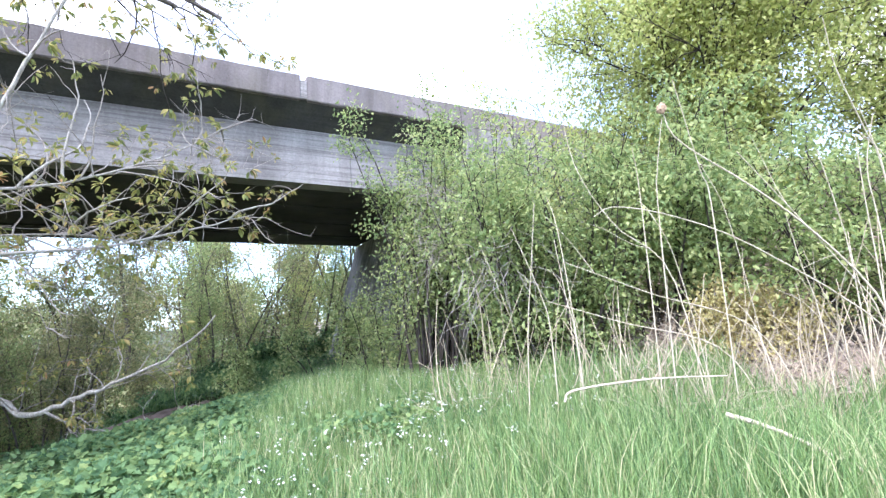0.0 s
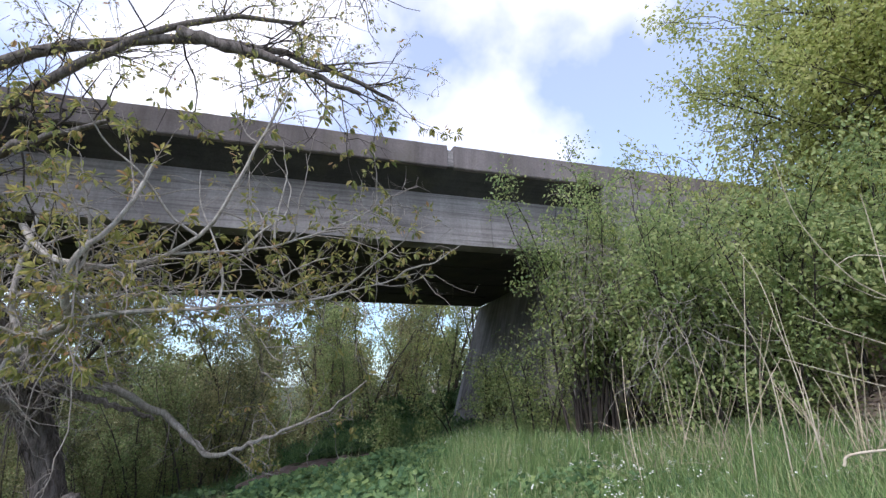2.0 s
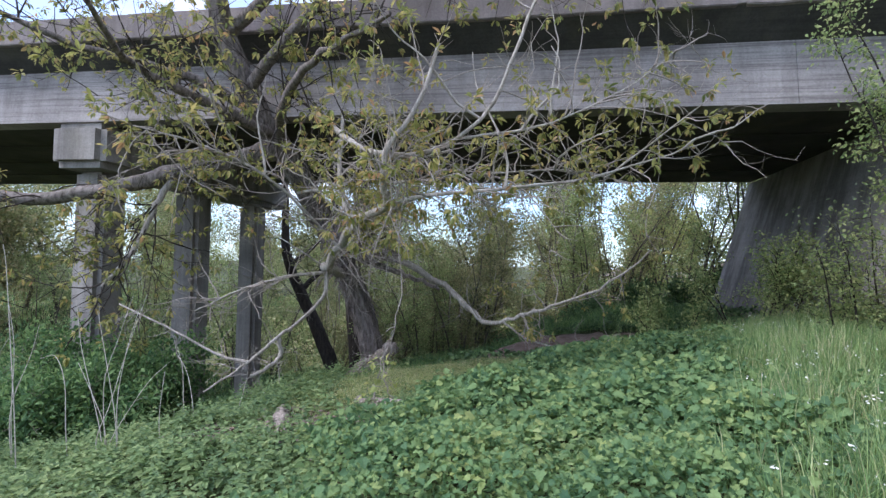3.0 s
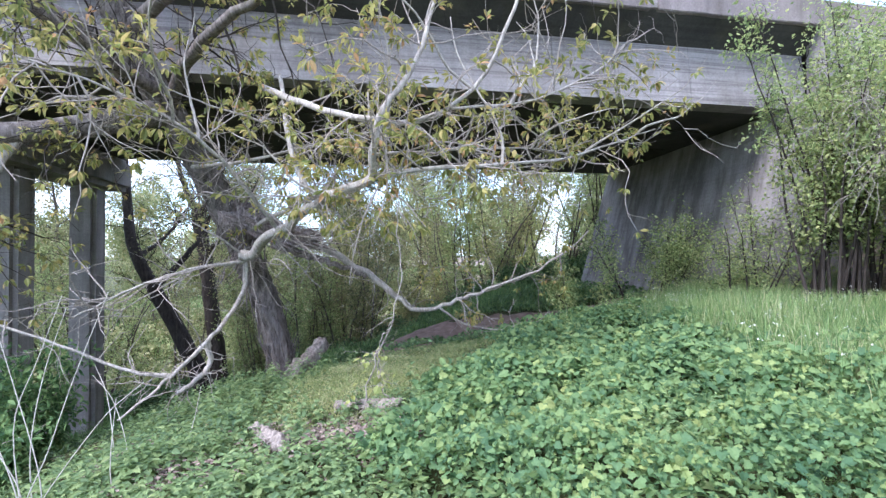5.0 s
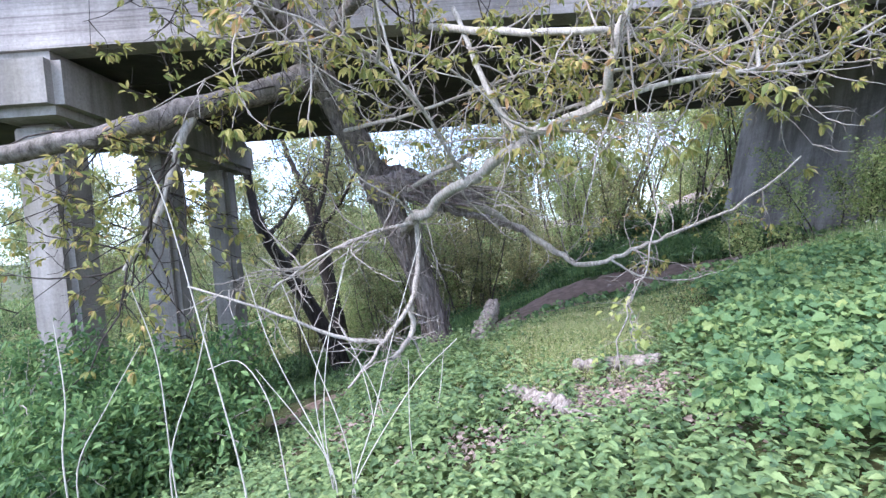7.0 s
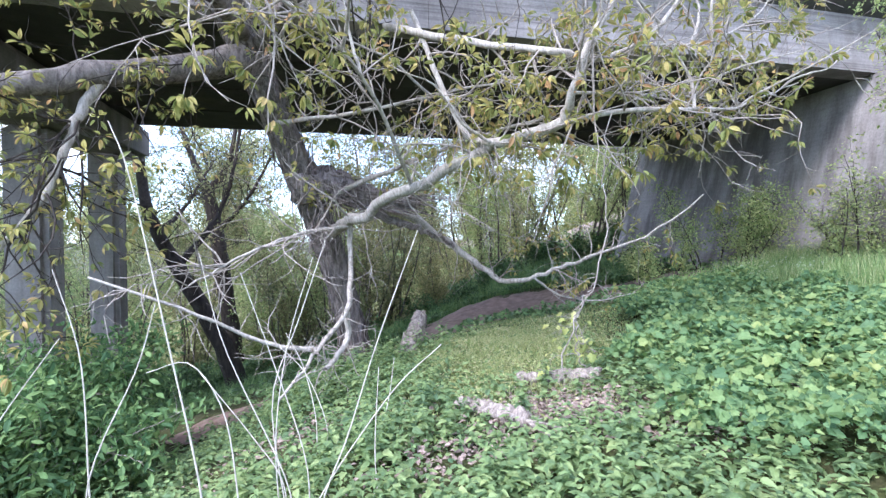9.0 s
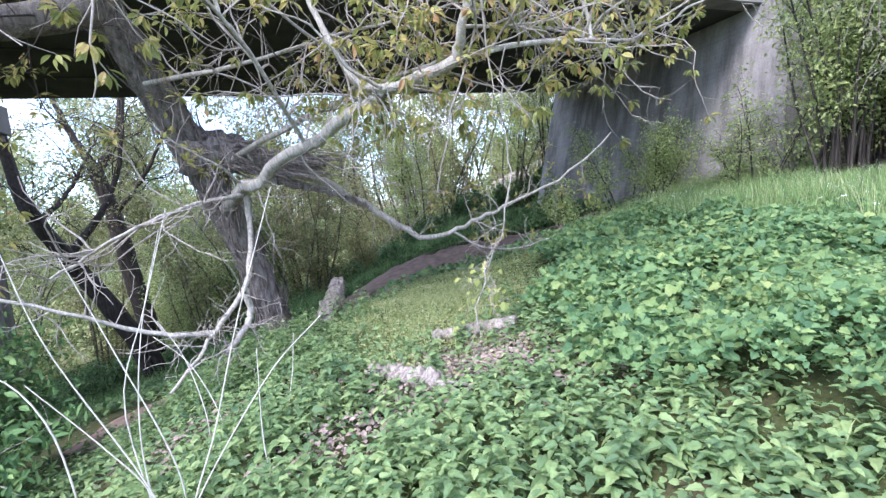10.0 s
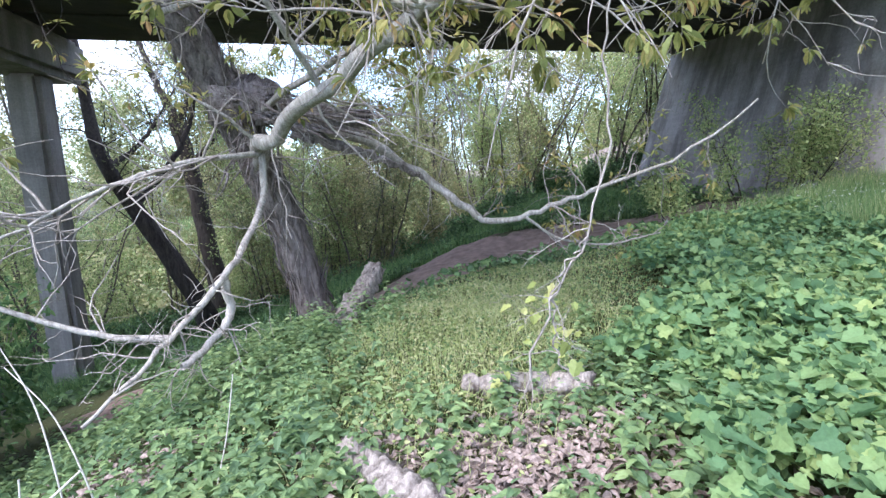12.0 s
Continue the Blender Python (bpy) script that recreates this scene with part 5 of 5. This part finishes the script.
grove("meadow_grass", 230000, (1.0, 11.5, 0.3, 11.5), meadow_share, 0.25, 0.66, 0.0062, "tall fresh green meadow grass", 0.28)
grove("meadow_grass", 80000, (-1.0, 11.8, -6.0, 1.0), lambda x, y: 0.8 * smooth01((x + 0.6 + 0.5 * np.sin(y * 2)) / 1.5), 0.2, 0.5, 0.008, "tall fresh green meadow grass", 0.3)
grove("trodden_grass", 90000, (-14.0, 5.0, -9.0, 3.6), lambda x, y: smooth01((3.4 + 0.4 * np.sin(x * 2.7) - y) / 0.9) * 0.9, 0.06, 0.26, 0.008, "short trodden grass along the way", 0.6)
grove("glade_grass", 80000, (-1.6, 4.0, 5.8, 12.5), lambda x, y: glade_share(x, y) * 0.8, 0.05, 0.2, 0.0045, "short yellowish grass in the glade", 0.7, M_GLADE)
grove("shade_grass", 60000, (-11, 7.5, 14.5, 21.5), lambda x, y: 0.85 + 0 * x, 0.22, 0.62, 0.012, "lush green grass in the shade of the bridge", 0.5, M_LUSH)
grove("field_grass", 80000, (-90, 30, 22, 60), lambda x, y: 1 + 0 * x, 0.25, 0.5, 0.06, "bright far field grass", 0.4)


def cover(name, n, area, chance, h0, h1, size, mat, shape, label, per=1, keepout=True, wall=6.6, gaps=False):
    """Leaves held flat at uneven heights over the ground."""
    x, y = scatter(n, *area)
    k = rng.random(n) < chance(x, y)
    if keepout:
        k &= dirt_amount(x, y) < 0.35
    k &= x - 0.17 * y < wall
    x, y = x[k], y[k]
    m = len(x)
    mound = 0.5 + 0.5 * np.sin(x * 2.3 + 1.0 + np.sin(y * 1.9)) * np.sin(y * 2.6 + np.sin(x * 1.4))
    mound = 0.6 * mound + 0.4 * (0.5 + 0.5 * np.sin(x * 5.1 + 2 * np.sin(y * 3.3)) * np.sin(y * 5.7 + np.sin(x * 4.1)))
    if gaps:
        keep = rng.random(m) < 0.12 + 1.5 * mound
        x, y, mound = x[keep], y[keep], mound[keep]
        m = len(x)
    h = h0 + (h1 - h0) * (0.3 * rng.random(m) + 0.7 * mound)
    P = on_ground(x, y, h)
    al = rand_dirs(m, 0.35) + np.array([0, 0, -0.15])
    nm = unit(rng.normal(size=(m, 3)) * 0.62 + np.array([-0.05, -0.25, 1.0]))
    grow = 0.62 + 0.38 * smooth01((y - 3.6) / 1.8)
    tagged(put(name, leaves(name, P, al, nm, size * grow * (0.55 + 0.8 * rng.random(m)), mat, shape, 0.12, 0.18)), label, "herbs", kind="stuff")


def hop_side(x, y):
    return smooth01((x - 0.25 - 0.72 * np.clip(y - 5.7, 0, 9) + 0.3 * np.sin(y * 3)) / 0.5)


def bare(x, y):
    b = np.exp(-(((x + 0.0) / 0.55) ** 2 + ((y - 5.85) / 0.45) ** 2)) + np.exp(-(((x - 1.6) / 0.2) ** 2 + ((y - 5.0) / 0.17) ** 2))
    b = b + np.exp(-(((x + 1.25) / 0.45) ** 2 + ((y - 5.3) / 0.3) ** 2)) + np.exp(-(((x + 2.4) / 0.5) ** 2 + ((y - 6.8) / 0.5) ** 2)) + 0.7 * np.exp(-(((x - 0.6) / 0.3) ** 2 + ((y - 5.0) / 0.3) ** 2))
    return np.clip(b * 1.2, 0, 1)


def near_right(x, y):
    return np.clip(hop_side(x, y) * (1 - 0.96 * meadow_share(x, y)) * (1 - bare(x, y)), 0, 1) * (y < 11)


def near_left(x, y):
    return np.clip((1 - hop_side(x, y)) * (1 - glade_share(x, y)) * (1 - bare(x, y)), 0, 1) * (y < 10) * (1 - 0.6 * smooth01((-1.4 - x) / 1.6) * smooth01((y - 4.4) / 1.6))


cover("hop_patch", 105000, (-0.6, 6.5, 2.2, 11.0), near_right, 0.02, 0.50, 0.066, M_HERB, LOBED, "dense bright green patch of lobed hop leaves", gaps=True)
cover("hop_patch", 4500, (-0.6, 6.5, 3.0, 8.0), near_right, 0.08, 0.54, 0.088, M_HERB, LOBED, "dense bright green patch of lobed hop leaves", gaps=True)
def nettles(name, n, area, chance, label):
    """Upright stems with whorls of drooping leaves, the smallest at the top."""
    x, y = scatter(n, *area)
    k = (rng.random(n) < chance(x, y)) & (dirt_amount(x, y) < 0.35)
    x, y = x[k], y[k]
    m, w = len(x), 11
    h = (0.14 + 0.26 * rng.random(m)) * (0.6 + 0.6 * (0.5 + 0.5 * np.sin(x * 2.1) * np.sin(y * 2.4 + 1)))
    lv = np.tile(np.linspace(0.25, 1.0, w), (m, 1))
    az = np.arange(w)[None] * 1.75 + rng.random((m, 1)) * 6.28 + rng.normal(size=(m, w)) * 0.25
    lean = rng.normal(size=(m, 2)) * 0.18
    P = np.stack([x[:, None] + lean[:, :1] * lv * h[:, None], y[:, None] + lean[:, 1:] * lv * h[:, None], ground_z(x, y)[:, None] + lv * h[:, None]], -1).reshape(-1, 3)
    al = np.stack([np.cos(az), np.sin(az), 0.25 - 0.5 * (1 - lv) + rng.normal(size=(m, w)) * 0.2], -1).reshape(-1, 3)
    nm = unit(np.array([0, 0, 1.0]) + rng.normal(size=(m * w, 3)) * 0.3)
    sz = (0.105 - 0.065 * lv ** 2) * (0.7 + 0.5 * rng.random((m, 1)))
    tagged(put(name, leaves(name, P, al, nm, sz.ravel(), M_NETTLE, SERRATE, 0.15, 0.25)), label, "herbs", kind="stuff")


nettles("nettle_bed", 7500, (-9.0, 1.2, 2.2, 9.5), lambda x, y: near_left(x, y) * smooth01((y - 2.2 + 0.5 * np.sin(x * 2.2)) / 0.8), "bed of young green nettles")
cover("low_nettle_leaves", 26000, (-9.0, 0.8, 2.2, 9.5), near_left, 0.01, 0.12, 0.06, M_NETTLE, BROAD, "low green herb leaves under the nettles")
nettles("nettle_edge", 1500, (0.4, 4.2, 3.2, 10.5), lambda x, y: 0.6 * near_right(x, y), "young nettles among the hop leaves")
cover("low_herbs", 40000, (-3, 5.5, 2.4, 13.0), lambda x, y: np.clip(1 - meadow_share(x, y), 0, 1) * (1 - 0.6 * bare(x, y)), 0.01, 0.09, 0.04, M_HERB, OVAL, "low green herbs between the grass")
cover("glade_herbs", 45000, (-1.8, 4.2, 5.6, 12.5), glade_share, 0.01, 0.11, 0.032, M_GLADE, OVAL, "tiny yellow-green herbs in the glade")
cover("meadow_herbs", 30000, (1.0, 10.0, 0.8, 11.0), lambda x, y: meadow_share(x, y) * 0.8, 0.03, 0.2, 0.05, M_HERB, BROAD, "low broad leaves among the meadow grass")
cover("shade_herbs", 70000, (-14, 10, 10.5, 27), lambda x, y: smooth01((y - 10 + 0.25 * x) / 2.5) * 0.9, 0.03, 0.32, 0.10, M_UNDER, BROAD, "dark green herbs in the shade under the bridge")
cover("field_herbs", 16000, (-30, 8, 26, 45), lambda x, y: 1 + 0 * x, 0.1, 0.5, 0.3, M_FAR, BROAD, "pale green herbs beyond the bridge")
cover("bank_cover", 40000, (8.4, 20, -5, 9.4), lambda x, y: 0.05 + 0.55 * (np.sin(x * 1.9 + y) * np.sin(y * 1.6) > 0.35), 0.03, 0.3, 0.08, M_BUSH, OVAL, "green undergrowth on the embankment", wall=99)

bx, by = scatter(60000, 8.5, 18, -7.0, 9.3)
BP = on_ground(bx, by, 0.015 + 0.06 * rng.random(len(bx)))
tagged(put("bank_litter", leaves("bank_litter", BP, rand_dirs(len(bx), 0.3), unit(rng.normal(size=(len(bx), 3)) * 0.28 + [0, 0, 1]), 0.05 + 0.05 * rng.random(len(bx)), M_BANK, OVAL, 0.25, 0.25)), "pale dry leaf litter covering the bank", "litter", kind="stuff")

sx, sy = scatter(9000, 8.5, 15, -1.5, 6.0)
SP = on_ground(sx, sy, 0.02 + 0.10 * rng.random(9000))
tagged(put("dry_grass_litter", leaves("dry_grass_litter", SP, rand_dirs(9000, 0.3), unit(rng.normal(size=(9000, 3)) * 0.4 + [0, 0, 1]), 0.08 + 0.14 * rng.random(9000), M_STRAW, [(0, 0.008), (1, 0.005), (1, -0.005), (0, -0.008)], 0.0, 0.1)), "bleached dry grass lying on the bank", "litter", kind="stuff")

fx, fy = scatter(1500, 3.0, 8.5, 3.0, 10.5)
k = rng.random(1500) < meadow_share(fx, fy) * (0.3 + 0.7 * (np.sin(fx * 2.2) * np.sin(fy * 2.9) > 0))
FP = on_ground(fx[k], fy[k], 0.28 + 0.22 * rng.random(k.sum()))
FP = np.repeat(FP, 5, 0) + rng.normal(size=(len(FP) * 5, 3)) * 0.014
shrub((9.6, 3.1), 0.7, 0.9, M_YELLOW, "low yellowish bush on the dry bank", 12, 0.05, 5, 10, M_TWIG, splay=0.5)
tagged(put("meadow_flowers", leaves("meadow_flowers", FP, rand_dirs(len(FP), 0.3), unit(rng.normal(size=(len(FP), 3)) * 0.3 + [0, 0, 1]), 0.022, M_FLOWER, BROAD, 0.0, 0.0)), "small white meadow flowers in the grass", "flowers", kind="stuff")
